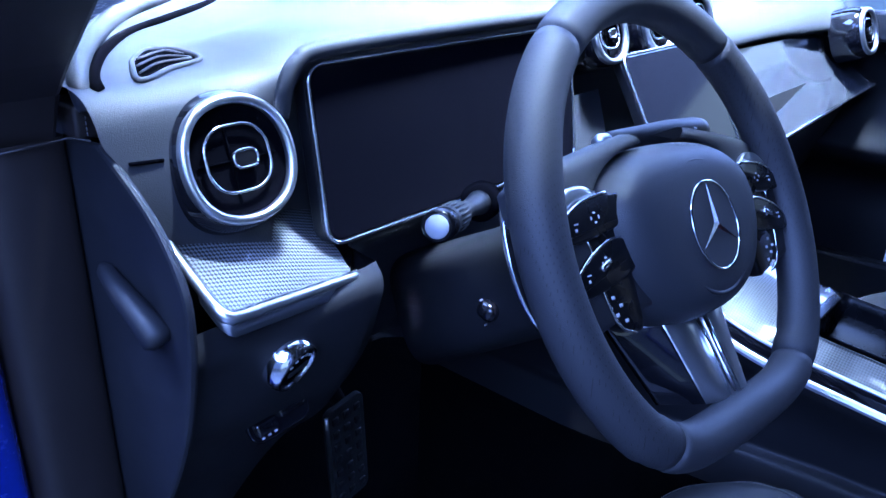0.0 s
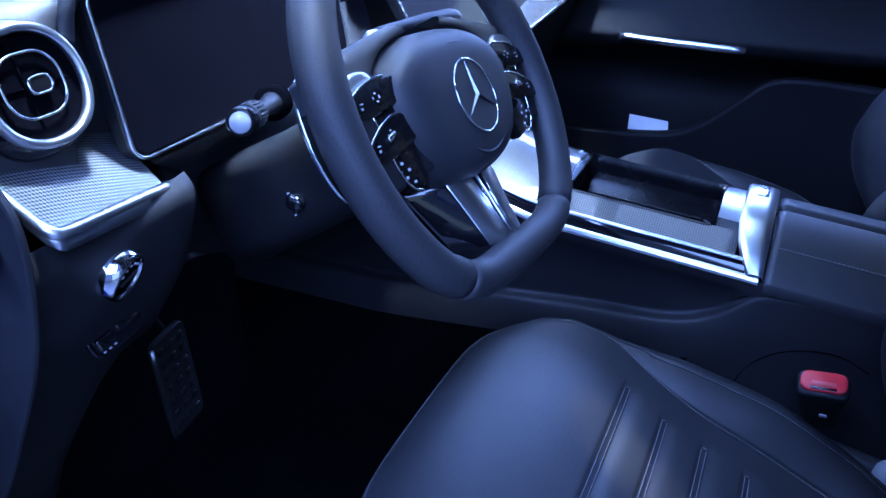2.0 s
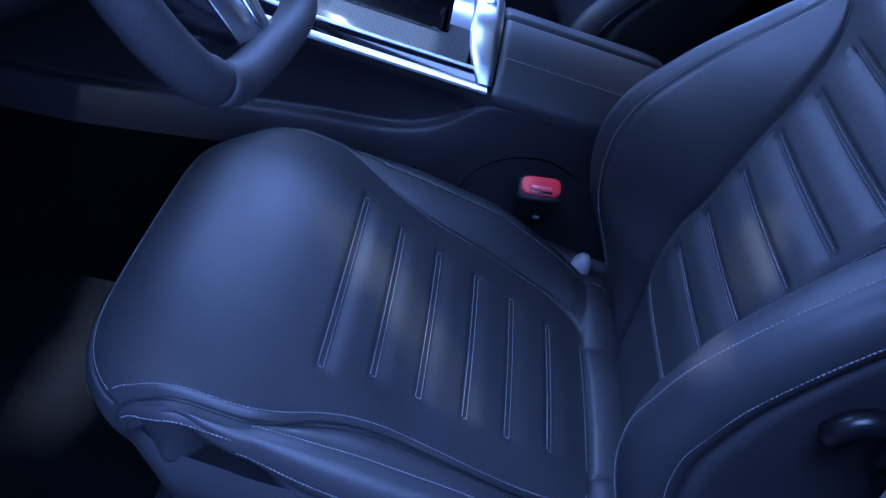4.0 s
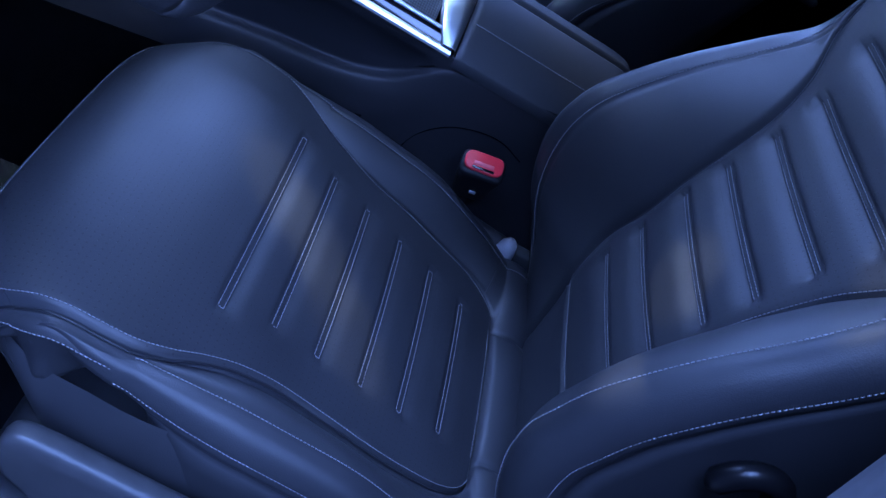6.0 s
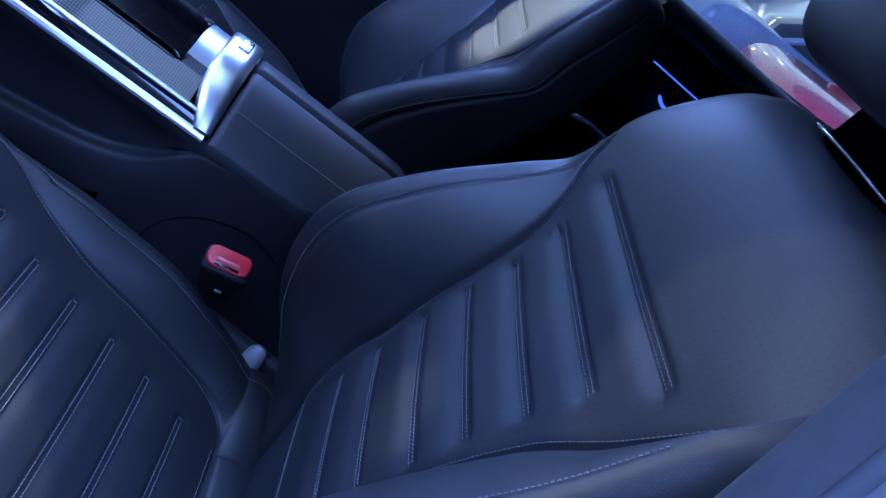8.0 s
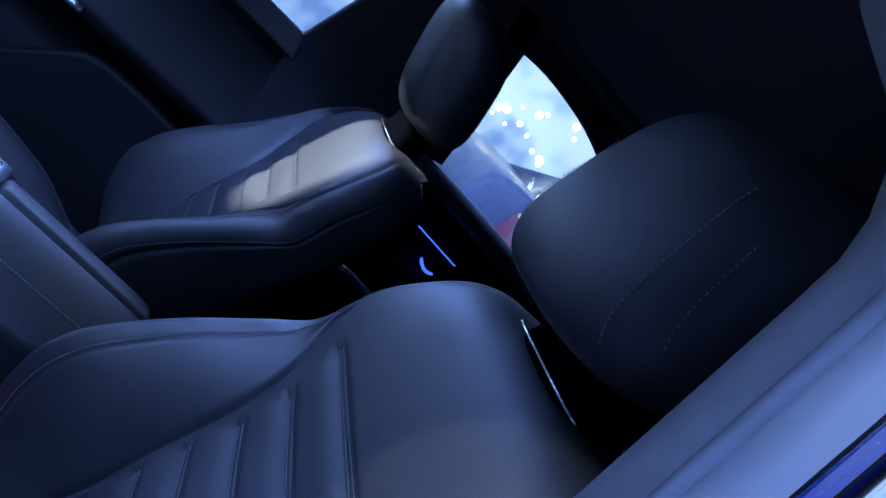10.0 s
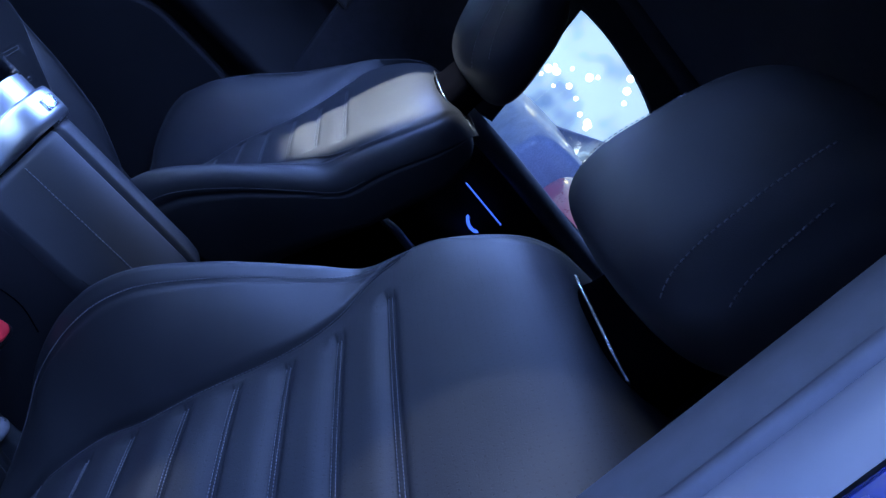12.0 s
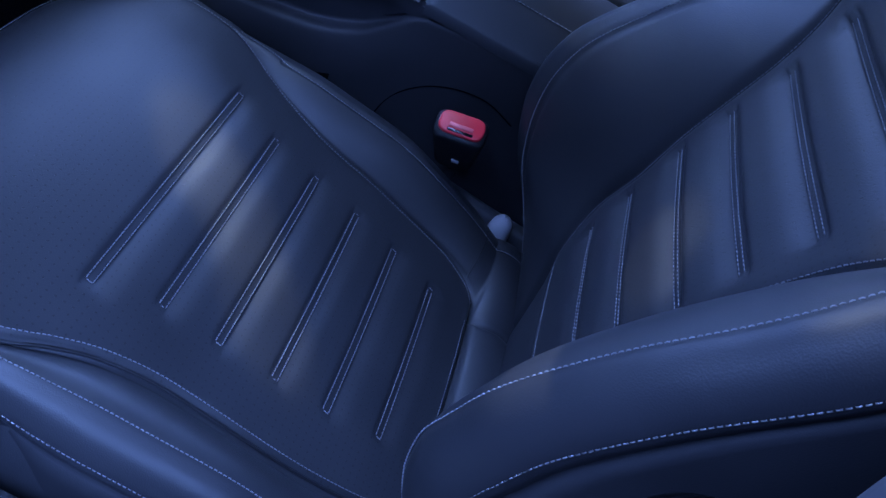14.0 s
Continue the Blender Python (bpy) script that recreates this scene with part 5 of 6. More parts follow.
wl = thing("dash_trim_centre", (-0.15, 0.45, 1.0), "dark lacquered trim beside the centre screen", "dash trim")
rows = [[(x, 0.448 + 0.052 * b, 0.94 + 0.16 * b) for b in np.linspace(0, 1, 6)] for x in np.linspace(-0.205, -0.098, 10)]
grid("lacquered_panel", rows, M_WING, wl, flip=True)
# ---------------------------------------------------------------- centre console
con = thing("centre_console", (0, 0.05, FLOOR_Z), "high black centre console with woven trim and chrome strips", "console")


def cz(y):
    """Height of the console's shoulder line."""
    return 0.82 + 0.0985 * y + 0.55 * max(y - 0.24, 0) ** 2 * 3.2


CY = list(np.linspace(-0.26, 0.50, 60)) + [0.6, 0.75]


def side_row(y, sg):
    s = cz(y)
    led = lerp(y, [-0.3, -0.03, -0.006, 0.02, 0.045, 0.09, 0.139, 0.19, 0.30, 0.45, 0.5], [0.80, 0.80, 0.798, 0.780, 0.760, 0.744, 0.739, 0.737, 0.727, 0.712, 0.708])
    dep = 0.012 * ss(-0.01, 0.05, y)
    k = ss(-0.03, 0.05, y)
    return [(sg * x, y, z) for x, z in ((0.101, s - 0.004), (0.104, s - 0.012), (0.104 - dep, s - 0.025), (0.104 - dep, (s - 0.03) * 0.4 + led * 0.6), (0.104 - dep, led + 0.008), (0.104 - dep, led + 0.0045), (0.104 - dep * 0.85, led + 0.0028), (0.104 - dep * 0.3, led + 0.0010), (0.1045, led + 0.0002), (0.105 + 0.0020 * k, led - 0.0015), (0.1055 + 0.0032 * k, led - 0.005), (0.106 + 0.004 * k, led - 0.010), (0.108 + 0.005 * k, led - 0.022), (0.110 + 0.005 * k, led - 0.05))]


for sg in (-1, 1):
    grid("side_panel", [side_row(y, sg) for y in CY], M_PLASTIC, con, "soft black console side with a moulded lip", flip=sg > 0)
    # painted dark below the lip, where the console side lies in shade
    grid("tunnel_carpet", [[side_row(y, sg)[-1], (sg * 0.118, y, 0.60), (sg * 0.122, y, FLOOR_Z)] for y in CY if y > 0.05], M_SHADECARPET, con, "near-black tunnel side, the footwell's shade put into its colour", flip=sg > 0)
    grid("side_panel_lower", [[side_row(y, sg)[-1], (sg * 0.118, y, 0.60), (sg * 0.122, y, FLOOR_Z)] for y in CY if y < 0.07], M_PLASTIC, con, "smooth black lower side of the console", flip=sg > 0)
    # thin dark bar painted as the curved shadow round the buckle
    tube("recess_edge", spline([(sg * 0.1175, 0.012, 0.650), (sg * 0.1130, -0.002, 0.700), (sg * 0.1115, -0.029, 0.730), (sg * 0.1110, -0.063, 0.745), (sg * 0.1110, -0.100, 0.747), (sg * 0.1115, -0.133, 0.733)], 30), 0.0007, M_HOLE, con, "dark line painted as the shadow round the buckle recess", seg=6)
# double chrome strip along the shoulder
for sg in (-1, 1):
    line = [(sg * 0.103, y, cz(y)) for y in np.linspace(0.0, 0.48, 40)]
    strip("chrome_strip", line, [(0.0045, -0.0045), (0.0042, -0.0015), (0.0020, 0.0018), (-0.0015, 0.0034), (-0.004, 0.0036), (-0.004, -0.004)], (sg, 0, 0), (0, 0, 1), M_SATIN, con, "bright chrome console strip", smooth=False)
    line = [(sg * 0.094, y, cz(y) + 0.0165) for y in np.linspace(0.02, 0.48, 40)]
    strip("chrome_strip", line, [(0.0020, -0.0018), (0.0018, -0.0005), (0.0004, 0.0012), (-0.0012, 0.0017), (-0.0022, -0.0012)], (sg, 0, 0), (0, 0, 1), M_SATIN, con, "thin chrome console strip", smooth=False)
    grid("strip_channel", [[(sg * 0.103, y, cz(y) + 0.001), (sg * 0.100, y, cz(y) + 0.009), (sg * 0.094, y, cz(y) + 0.0145)] for y in np.linspace(0.0, 0.48, 40)], M_GLOSS, con, flip=sg < 0)
# woven top round the tray
T0, T1, TX = 0.058, 0.243, 0.062


def top_z(x, y):
    return cz(y) + 0.016 + 0.030 * (1 - (x / 0.094) ** 2)


def top_part(name, x0, x1, y0, y1, mat=M_WEAVE):
    nx, ny = max(4, int((x1 - x0) / 0.006)), max(4, int((y1 - y0) / 0.008))
    grid(name, [[(x, y, top_z(x, y)) for x in np.linspace(x0, x1, nx)] for y in np.linspace(y0, y1, ny)], mat, con, "metal-weave console trim" if mat is M_WEAVE else "satin silver console plate", flip=False)


top_part("woven_top", -0.093, -TX, 0.03, 0.48)
top_part("woven_top", TX, 0.093, 0.03, 0.48)
top_part("woven_top", -TX, TX, T1, 0.48)
top_part("silver_plate", -TX + 0.014, TX, 0.03, T0, M_SATIN)
top_part("woven_top", -TX, -TX + 0.014, 0.03, T0)
# tray well, its lip, the roller cover and a cup ring
well = [[(x, y, top_z(x, y) - d) for x, y in [(a, b + (T0 + T1) / 2) for a, b in rounded(2 * TX + 0.002 - k, T1 - T0 + 0.002 - k, 0.014, 5)]] for d, k in ((-0.0015, -0.003), (0.0, 0.0), (0.012, 0.004), (0.06, 0.012))]
grid("tray_well", well, M_TRAY, con, "gloss black storage tray", wrap_v=True, flip=True)
prism("tray_floor", rounded(2 * TX - 0.006, T1 - T0 - 0.006, 0.012, 5), 0.002, pose(0, (T0 + T1) / 2, 0.808, 5.5), M_TRAY, con, r=0.0005)
rbox("tray_shutter", pose(0.036, 0.15, 0.838, 6, -14), (0.046, 0.17, 0.006), M_TRAY, con, "sliding gloss black tray cover", r=0.002)
ring = [(-0.012 + 0.036 * math.cos(b), 0.100 + 0.036 * math.sin(b), 0.826) for b in np.linspace(0, 2 * math.pi, 36, endpoint=False)]
tube("cup_ring", ring, 0.0018, M_HARD, con, closed=True, seg=8)
rbox("tray_end", pose(0.0, 0.246, 0.882, 30), (0.085, 0.020, 0.006), M_CHROME, con, "satin metal tray end", r=0.002)
# satin metal bar across the console in front of the armrest
rows = []
for f, lift in ((0.0, -0.004), (0.0, 0.0015), (0.05, 0.0038), (0.3, 0.0046), (0.6, 0.0044), (0.9, 0.0036), (0.97, 0.0022), (1.0, -0.003)):
    row = []
    for x in np.linspace(-0.105, 0.105, 60):
        e = abs(x) / 0.105
        y = -0.0040 + f * (0.0375 - 0.0205 * e ** 5)
        row.append((x, y, 0.8215 + 0.0985 * y + 0.052 * (1 - e ** 2.6) + lift))
    rows.append(row)
grid("metal_bar", rows, M_SATIN, con, "satin metal bar across the console", flip=False)
rbox("release_button", pose(0.012, 0.014, 0.8795, 6), (0.030, 0.014, 0.003), M_CHROME, con, "square metal release button", r=0.001)

# split armrest
arm = thing("armrest", (0, -0.12, 0.83), "split black leather armrest with grey stitching", "armrest")


def arm_z(x, y):
    e = abs(x) / 0.106
    return 0.818 + 0.0985 * y + 0.052 * (1 - e ** 2.4) - 0.02 * ss(-0.19, -0.27, y) * 0.5 - 0.05 * ss(-0.215, -0.265, y)


for sg in (-1, 1):
    rows = []
    for y in np.linspace(-0.262, -0.0065, 60):
        ed = 0.004 * math.exp(-((y + 0.0065) / 0.003) ** 2)
        rows.append([(sg * x, y, arm_z(x, y) - ed - 0.010 * math.exp(-((x - 0.002) / 0.0035) ** 2)) for x in np.concatenate([np.linspace(0.002, 0.012, 6), np.linspace(0.016, 0.098, 20), [0.101, 0.104, 0.106]])] + [(sg * 0.106, y, arm_z(0.106, y) - 0.012)])
    grid("armrest_lid", rows, M_LEATHER, arm, "padded leather armrest half", flip=sg < 0)
    for dx in (0.072,):
        stitches("lid_stitching", [(sg * dx, y, arm_z(dx, y) + 0.0006) for y in np.linspace(-0.21, -0.012, 30)], arm, pitch=0.0048, length=0.0034, r=0.0005)
grid("armrest_base", [[(sg * 0.104, y, cz(y) - 0.008) for sg in (-1, 1)] for y in (-0.26, -0.004)], M_HARD, arm)
rbox("armrest_body", pose(0, -0.134, 0.72, 5.6), (0.200, 0.252, 0.16), M_PLASTIC, arm, r=0.01)

# ---------------------------------------------------------------- belt buckle and its pocket
bk = thing("belt_buckle", (-0.160, -0.090, 0.60), "black belt buckle with a red release button", "seat belt buckle", "belt buckles")
bmx = pose(-0.153, -0.088, 0.722, 0, 0, -90) @ pose(0, 0, 0, 30, -6, 0)
rows = []
for z, w, d in ((-0.060, 0.034, 0.018), (-0.052, 0.042, 0.022), (0.0, 0.050, 0.028), (0.016, 0.053, 0.031), (0.022, 0.053, 0.031), (0.026, 0.049, 0.028)):
    rows.append([tuple(bmx @ Vector((x, y, z))) for x, y in rounded(w, d, 0.009, 5)])
grid("buckle_body", rows, M_HARD, bk, "black plastic buckle housing", wrap_v=True, caps=True)
btn = prism("release_button", rounded(0.046, 0.024, 0.009, 6), 0.006, bmx @ Matrix.Translation((0, 0.001, 0.0245)), M_RED, bk, "red release button", r=0.0022, smooth=True)
rbox("press_mark", bmx @ Matrix.Translation((0, -0.002, 0.0308)), (0.024, 0.0045, 0.0010), simple("pale_red_print", (0.80, 0.14, 0.15), 0.5), btn, r=0.0004, seg=1)
rbox("buckle_slot", bmx @ Matrix.Translation((0, -0.0075, 0.0306)), (0.026, 0.0030, 0.0016), M_GLOSS, bk, r=0.0005, seg=1)
rbox("buckle_label", bmx @ Matrix.Translation((0.003, -0.0125, -0.030)), (0.008, 0.0015, 0.008), M_MARK, bk, r=0.0003, seg=1)
tube("buckle_stem", [tuple(bmx @ Vector((0, 0, -0.055))), tuple(bmx @ Vector((0.0, -0.005, -0.12))), (-0.15, -0.115, 0.56)], 0.008, M_HARD, bk, seg=10)
copy_thing(bk, pose(0.15, -0.095, 0.55))
plug = thing("rail_cover", (-0.148, -0.170, 0.56), "pale plastic cover beside the seat hinge", "cover")
rows = [[(-0.148 + w * math.cos(b), -0.170 + w * 1.1 * math.sin(b), z) for b in np.linspace(0, 2 * math.pi, 20, endpoint=False)] for z, w in ((0.56, 0.012), (0.628, 0.012), (0.640, 0.010), (0.647, 0.006), (0.649, 0.001))]
grid("cover_body", rows, M_WHITE, plug, wrap_v=True)

# ---------------------------------------------------------------- pedals and floor
pd = thing("brake_pedal", (-0.32, 0.78, 0.5), "metal-edged brake pedal with rubber studs", "pedal")
pmx = frame_of((-0.232, 0.800, 0.525), (1, 0.06, 0.10), (-0.13, -0.05, 0.98))
pad = prism("pedal_pad", rounded(0.075, 0.19, 0.012, 5), 0.010, pmx, M_RUBBER, pd, "black rubber pedal pad", r=0.002)
tube("pedal_edge", [tuple(pmx @ Vector((-0.038, y, 0.010))) for y in np.linspace(-0.09, 0.09, 8)], 0.003, M_SPOKE, pd, "bright metal pedal edge", seg=8)
for i in range(3):
    for j in range(7):
        rbox("pedal_stud", pmx @ Matrix.Translation((-0.022 + 0.022 * i, -0.075 + 0.025 * j, 0.011)), (0.012, 0.012, 0.004), M_HARD, pad, r=0.001, seg=1)
tube("pedal_arm", [tuple(pmx @ Vector((0.01, 0.06, 0.0))), (-0.26, 0.86, 0.72), (-0.26, 0.90, 0.85)], 0.012, M_HARD, pd, seg=10)
fl = tagged(grid("floor", [[(x, y, FLOOR_Z + 0.25 * ss(0.80, 1.05, y)) for x in np.linspace(-0.72, 0.72, 40)] for y in np.linspace(-1.3, 1.1, 60)], M_SHADECARPET), "black carpeted car floor", "floor", kind="structure")

# ---------------------------------------------------------------- passenger door
pdr = thing("passenger_door", (0.70, 0.1, 0.45), "black passenger door panel with a chrome grip and seat switches", "car door")
rows = []
for y in np.linspace(-0.32, 0.62, 60):
    rows.append(spline([(0.72, y, 1.13), (0.700, y, 1.125), (0.690, y, 1.09), (0.686, y, 1.02), (0.670, y, 0.97), (0.651, y, 0.935), (0.636, y, 0.914), (0.634, y, 0.900), (0.646, y, 0.880), (0.690, y, 0.855), (0.700, y, 0.80), (0.690, y, 0.74), (0.688, y, 0.60), (0.70, y, 0.42)], 50))
grid("door_panel", rows, M_DOOR, pdr, "dark soft door panel with an armrest")
strip("chrome_grip", spline([(0.630, 0.345, 0.905), (0.624, 0.25, 0.902), (0.622, 0.105, 0.898)], 16), [(0.003, -0.010), (-0.006, -0.006), (-0.008, 0.002), (-0.002, 0.008), (0.004, 0.006)], (1, 0, 0), (0, 0, 1), M_CHROME, pdr, "satin chrome grip strip")
pl = prism("switch_panel", [(y, z) for y, z in spline([(0.33, 1.05), (0.20, 1.065), (0.09, 1.06), (0.075, 1.03), (0.10, 0.995), (0.20, 0.985), (0.30, 0.995), (0.335, 1.02)], 40)], 0.006, Matrix(((0, 0, 1, 0.680), (1, 0, 0, 0), (0, 1, 0, 0), (0, 0, 0, 1))), M_GLOSS, pdr, "gloss black panel with seat-shaped chrome switches", r=0.0015)
rbox("seat_switch", pose(0.676, 0.20, 1.012, 4), (0.010, 0.075, 0.011), M_BRIGHT, pl, r=0.004)
rbox("seat_switch", pose(0.676, 0.268, 1.030, -58), (0.010, 0.052, 0.010), M_BRIGHT, pl, r=0.004)
rbox("seat_switch", pose(0.676, 0.292, 1.018, 2), (0.010, 0.022, 0.012), M_BRIGHT, pl, r=0.004)
rbox("door_latch", pose(0.674, 0.155, 1.035, 6), (0.010, 0.11, 0.012), M_CHROME, pl, "satin chrome door handle", r=0.004)
tube("ambient_strip", [(0.684, y, 1.075 - 0.02 * (y - 0.1)) for y in np.linspace(-0.02, 0.4, 12)], 0.0018, M_STEEL, pdr, "slim satin trim line", seg=6)
pk = [(y, z) for y, z in spline([(0.56, 0.70), (0.40, 0.697), (0.30, 0.70), (0.22, 0.712), (0.16, 0.745), (0.10, 0.80), (0.05, 0.838), (-0.04, 0.846), (-0.28, 0.83)], 40)] + [(-0.28, 0.45), (0.56, 0.45)]
prism("door_pocket", pk, 0.03, Matrix(((0, 0, 1, 0.655), (1, 0, 0, 0), (0, 1, 0, 0), (0, 0, 0, 1))), M_DOOR, pdr, "moulded door pocket", r=0.008)
lf = thing("paper_leaflet", (0.67, 0.29, 0.70), "white folded leaflet standing in the door pocket", "leaflet")
prism("leaflet_sheet", [(0.325, 0.66), (0.235, 0.66), (0.240, 0.722), (0.322, 0.728)], 0.002, Matrix(((0, 0, 1, 0.688), (1, 0, 0, 0), (0, 1, 0, 0), (0, 0, 0, 1))), simple("paper", (0.8, 0.8, 0.8), 0.7, vary=0.08), lf, r=0.0004)

# ---------------------------------------------------------------- body shell: roof, pillars, sills
def wall(name, pts, thick, axis_x, mat, label, cat):
    return tagged(prism(name, pts, thick, Matrix(((0, 0, 1, axis_x), (1, 0, 0, 0), (0, 1, 0, 0), (0, 0, 0, 1))), mat, r=0.004), label, cat, kind="structure")


def roof_sheet(name, wide, z0, hole, mat, flip):
    """A crowned sheet with an added opening left out, for light on the console."""
    xs2 = np.unique(np.concatenate([np.linspace(-wide, wide, 21), [-hole, hole]]))
    ys2 = np.unique(np.concatenate([np.linspace(-1.6, 0.24, 33), [-0.03, 0.20]]))
    vs = [(x, y, z0 - 0.05 * (x / 0.64) ** 2 - 0.10 * ss(-0.9, -1.6, y) - 0.11 * ss(0.05, 0.45, y)) for y in ys2 for x in xs2]
    n2, fs = len(xs2), []
    for i in range(len(ys2) - 1):
        for j in range(n2 - 1):
            if abs(xs2[j] + xs2[j + 1]) / 2 < hole and -0.03 < (ys2[i] + ys2[i + 1]) / 2 < 0.20:
                continue
            q = (i * n2 + j, i * n2 + j + 1, (i + 1) * n2 + j + 1, (i + 1) * n2 + j)
            fs.append(q[::-1] if flip else q)
    return place(name, tidy(vs, fs, name, mat))


# small unseen opening, added and sized to let overhead light reach the console
tagged(roof_sheet("ceiling", 0.62, 1.54, 0.16, M_CLOTH, True), "dark cloth headliner round an added light opening", "ceiling", kind="structure")
tagged(roof_sheet("roof_skin", 0.66, 1.58, 0.18, M_BLUE, False), "blue painted car roof round an added light opening", "car roof", kind="structure")
opening_pane = tagged(grid("roof_glass", [[(x, y, 1.572 - 0.05 * (x / 0.64) ** 2 - 0.11 * ss(0.05, 0.45, y)) for x in np.linspace(-0.19, 0.19, 8)] for y in np.linspace(-0.05, 0.22, 9)], M_GLASS), "clear pane over the added light opening", "window", kind="structure")
opening_pane.visible_shadow = False
for sg in (-1, 1):
    tagged(tube("roof_rail", spline([(sg * 0.655, 0.27, 1.47), (sg * 0.64, -0.2, 1.515), (sg * 0.64, -0.9, 1.50), (sg * 0.62, -1.6, 1.40)], 24), 0.045, M_CLOTH, seg=14), "dark roof rail trim", "roof rail", kind="structure")
    tagged(tube("a_pillar", spline([(sg * 0.655, 0.27, 1.47), (sg * 0.70, 0.62, 1.30), (sg * 0.745, 0.98, 1.10)], 16), 0.045, M_CLOTH, seg=14), "dark windscreen pillar", "pillar", kind="structure")
    tagged(tube("windscreen_base", spline([(sg * 0.745, 0.98, 1.10), (sg * 0.4, 1.08, 1.11), (0, 1.10, 1.115)], 16), 0.03, M_HARD, seg=10), "windscreen base", "trim", kind="structure")
tagged(grid("firewall", [[(x, 0.985, z) for x in (-0.74, 0.74)] for z in (FLOOR_Z, 1.14)], M_SHADECARPET), "black firewall", "wall", kind="structure")

# door opening frame on the driver's side: pillar trim, seal and blue paint
def jamb(name, xy, zs, lean, mat, label, cat):
    rows = []
    for z in zs:
        k = lean * (z - 1.22) + (min(10 * max(0, z - 1.352) ** 2, 0.12) if lean else 0)
        rows.append([(x + k, y, z) for x, y in xy])
    return tagged(grid(name, rows, mat), label, cat, kind="structure")


zs = np.linspace(0.46, 1.50, 60)
jamb("b_pillar_trim", spline([(-0.612, -0.42), (-0.618, -0.30), (-0.634, -0.235), (-0.655, -0.212), (-0.675, -0.199), (-0.696, -0.190)], 24), zs, 0.08, M_PILLAR, "smooth dark pillar trim beside the seat", "pillar")
jamb("door_seal", spline([(-0.692, -0.196), (-0.695, -0.191), (-0.700, -0.1885), (-0.704, -0.191)], 14), zs, 0.08, M_PILLAR, "soft grey door seal", "seal")
jamb("b_pillar_plate", spline([(-0.700, -0.194), (-0.711, -0.184), (-0.726, -0.176), (-0.742, -0.169)], 14), zs, 0.08, M_JAMB, "pale grey lacquered door jamb", "pillar")
jamb("b_pillar_paint", spline([(-0.741, -0.1715), (-0.744, -0.168), (-0.748, -0.166), (-0.752, -0.1645)], 10), zs, 0.08, M_BLUE, "blue painted door pillar", "pillar")
# mirror-like strip added in place of the pale hall beyond the jamb
jamb("rear_door_trim", spline([(-0.751, -0.167), (-0.759, -0.162), (-0.776, -0.157), (-0.81, -0.155), (-0.835, -0.17), (-0.84, -0.40)], 16), zs, 0.08, M_BRIGHT, "chrome strip standing for the bright hall outside", "trim")
jamb("a_pillar_trim", spline([(-0.672, 0.93), (-0.674, 0.58), (-0.677, 0.537), (-0.688, 0.524), (-0.722, 0.520), (-0.736, 0.530), (-0.742, 0.56)], 28), np.linspace(0.46, 1.150, 16), 0.0, M_APILLAR, "dark hinge pillar trim", "pillar")
jamb("a_pillar_paint", spline([(-0.735, 0.55), (-0.745, 0.527), (-0.77, 0.522), (-0.81, 0.50), (-0.84, 0.48), (-0.865, 0.51), (-0.87, 0.9)], 24), np.linspace(0.40, 1.16, 16), 0.0, M_BLUE, "blue painted hinge pillar", "pillar")
wall("a_pillar_cover", [(0.524, 1.149), (0.508, 1.178), (0.485, 1.20), (0.440, 1.238), (0.32, 1.345), (0.20, 1.44), (0.28, 1.50), (0.70, 1.32), (0.95, 1.17), (0.93, 1.13), (0.62, 1.149)], 0.06, -0.745, M_APILLAR, "dark windscreen pillar cover", "pillar")
rows = [[(x, y, z) for x, z in spline([(-0.62, FLOOR_Z), (-0.660, 0.50), (-0.690, 0.535), (-0.74, 0.54), (-0.80, 0.50), (-0.86, 0.44), (-0.87, 0.30)], 24)] for y in np.linspace(-0.3, 0.75, 12)]
tagged(grid("sill", rows, M_PLASTIC, flip=True), "dark door sill", "sill", kind="structure")

# rear compartment: bench, rear door with its window
rb = thing("rear_bench", (0, -1.0, FLOOR_Z), "dark leather rear bench", "car seat")
rbox("bench_cushion", pose(0, -0.88, 0.60, 6), (1.24, 0.50, 0.18), M_LEATHER, rb, r=0.05, seg=5)
rbox("bench_back", pose(0, -1.18, 0.80, -20), (1.24, 0.16, 0.50), M_LEATHER, rb, r=0.05, seg=5)
rd = thing("rear_door", (0.68, -0.8, 0.5), "dark rear door panel with blue ambient light", "car door")
rows = [spline([(0.72, y, 1.13), (0.695, y, 1.12), (0.685, y, 1.08), (0.685, y, 0.98), (0.65, y, 0.92), (0.66, y, 0.86), (0.70, y, 0.80), (0.69, y, 0.5), (0.70, y, 0.42)], 36) for y in np.linspace(-1.25, -0.36, 40)]
grid("door_panel", rows, M_DOOR, rd, "dark soft rear door panel")
tube("ambient_strip", [(0.668, -0.612, 1.029), (0.668, -0.735, 1.021)], 0.0016, M_AMBIENT, rd, "blue ambient light strip", seg=6)
tube("door_handle", spline([(0.640, -0.538, 0.856), (0.632, -0.575, 0.862), (0.632, -0.61, 0.858), (0.645, -0.650, 0.852)], 14), [0.003] + [0.010] * 12 + [0.004], M_SATIN, rd, "chrome inner handle", seg=12)
# glows by itself in place of blue light reflected in the door
tube("ambient_glow", spline([(0.668, -0.668, 0.985), (0.666, -0.682, 0.974), (0.666, -0.70, 0.970), (0.668, -0.715, 0.975)], 12), [0.001] + [0.0035] * 10 + [0.001], M_AMBIENT, rd, "door pull with a painted glow for reflected blue light", seg=8)
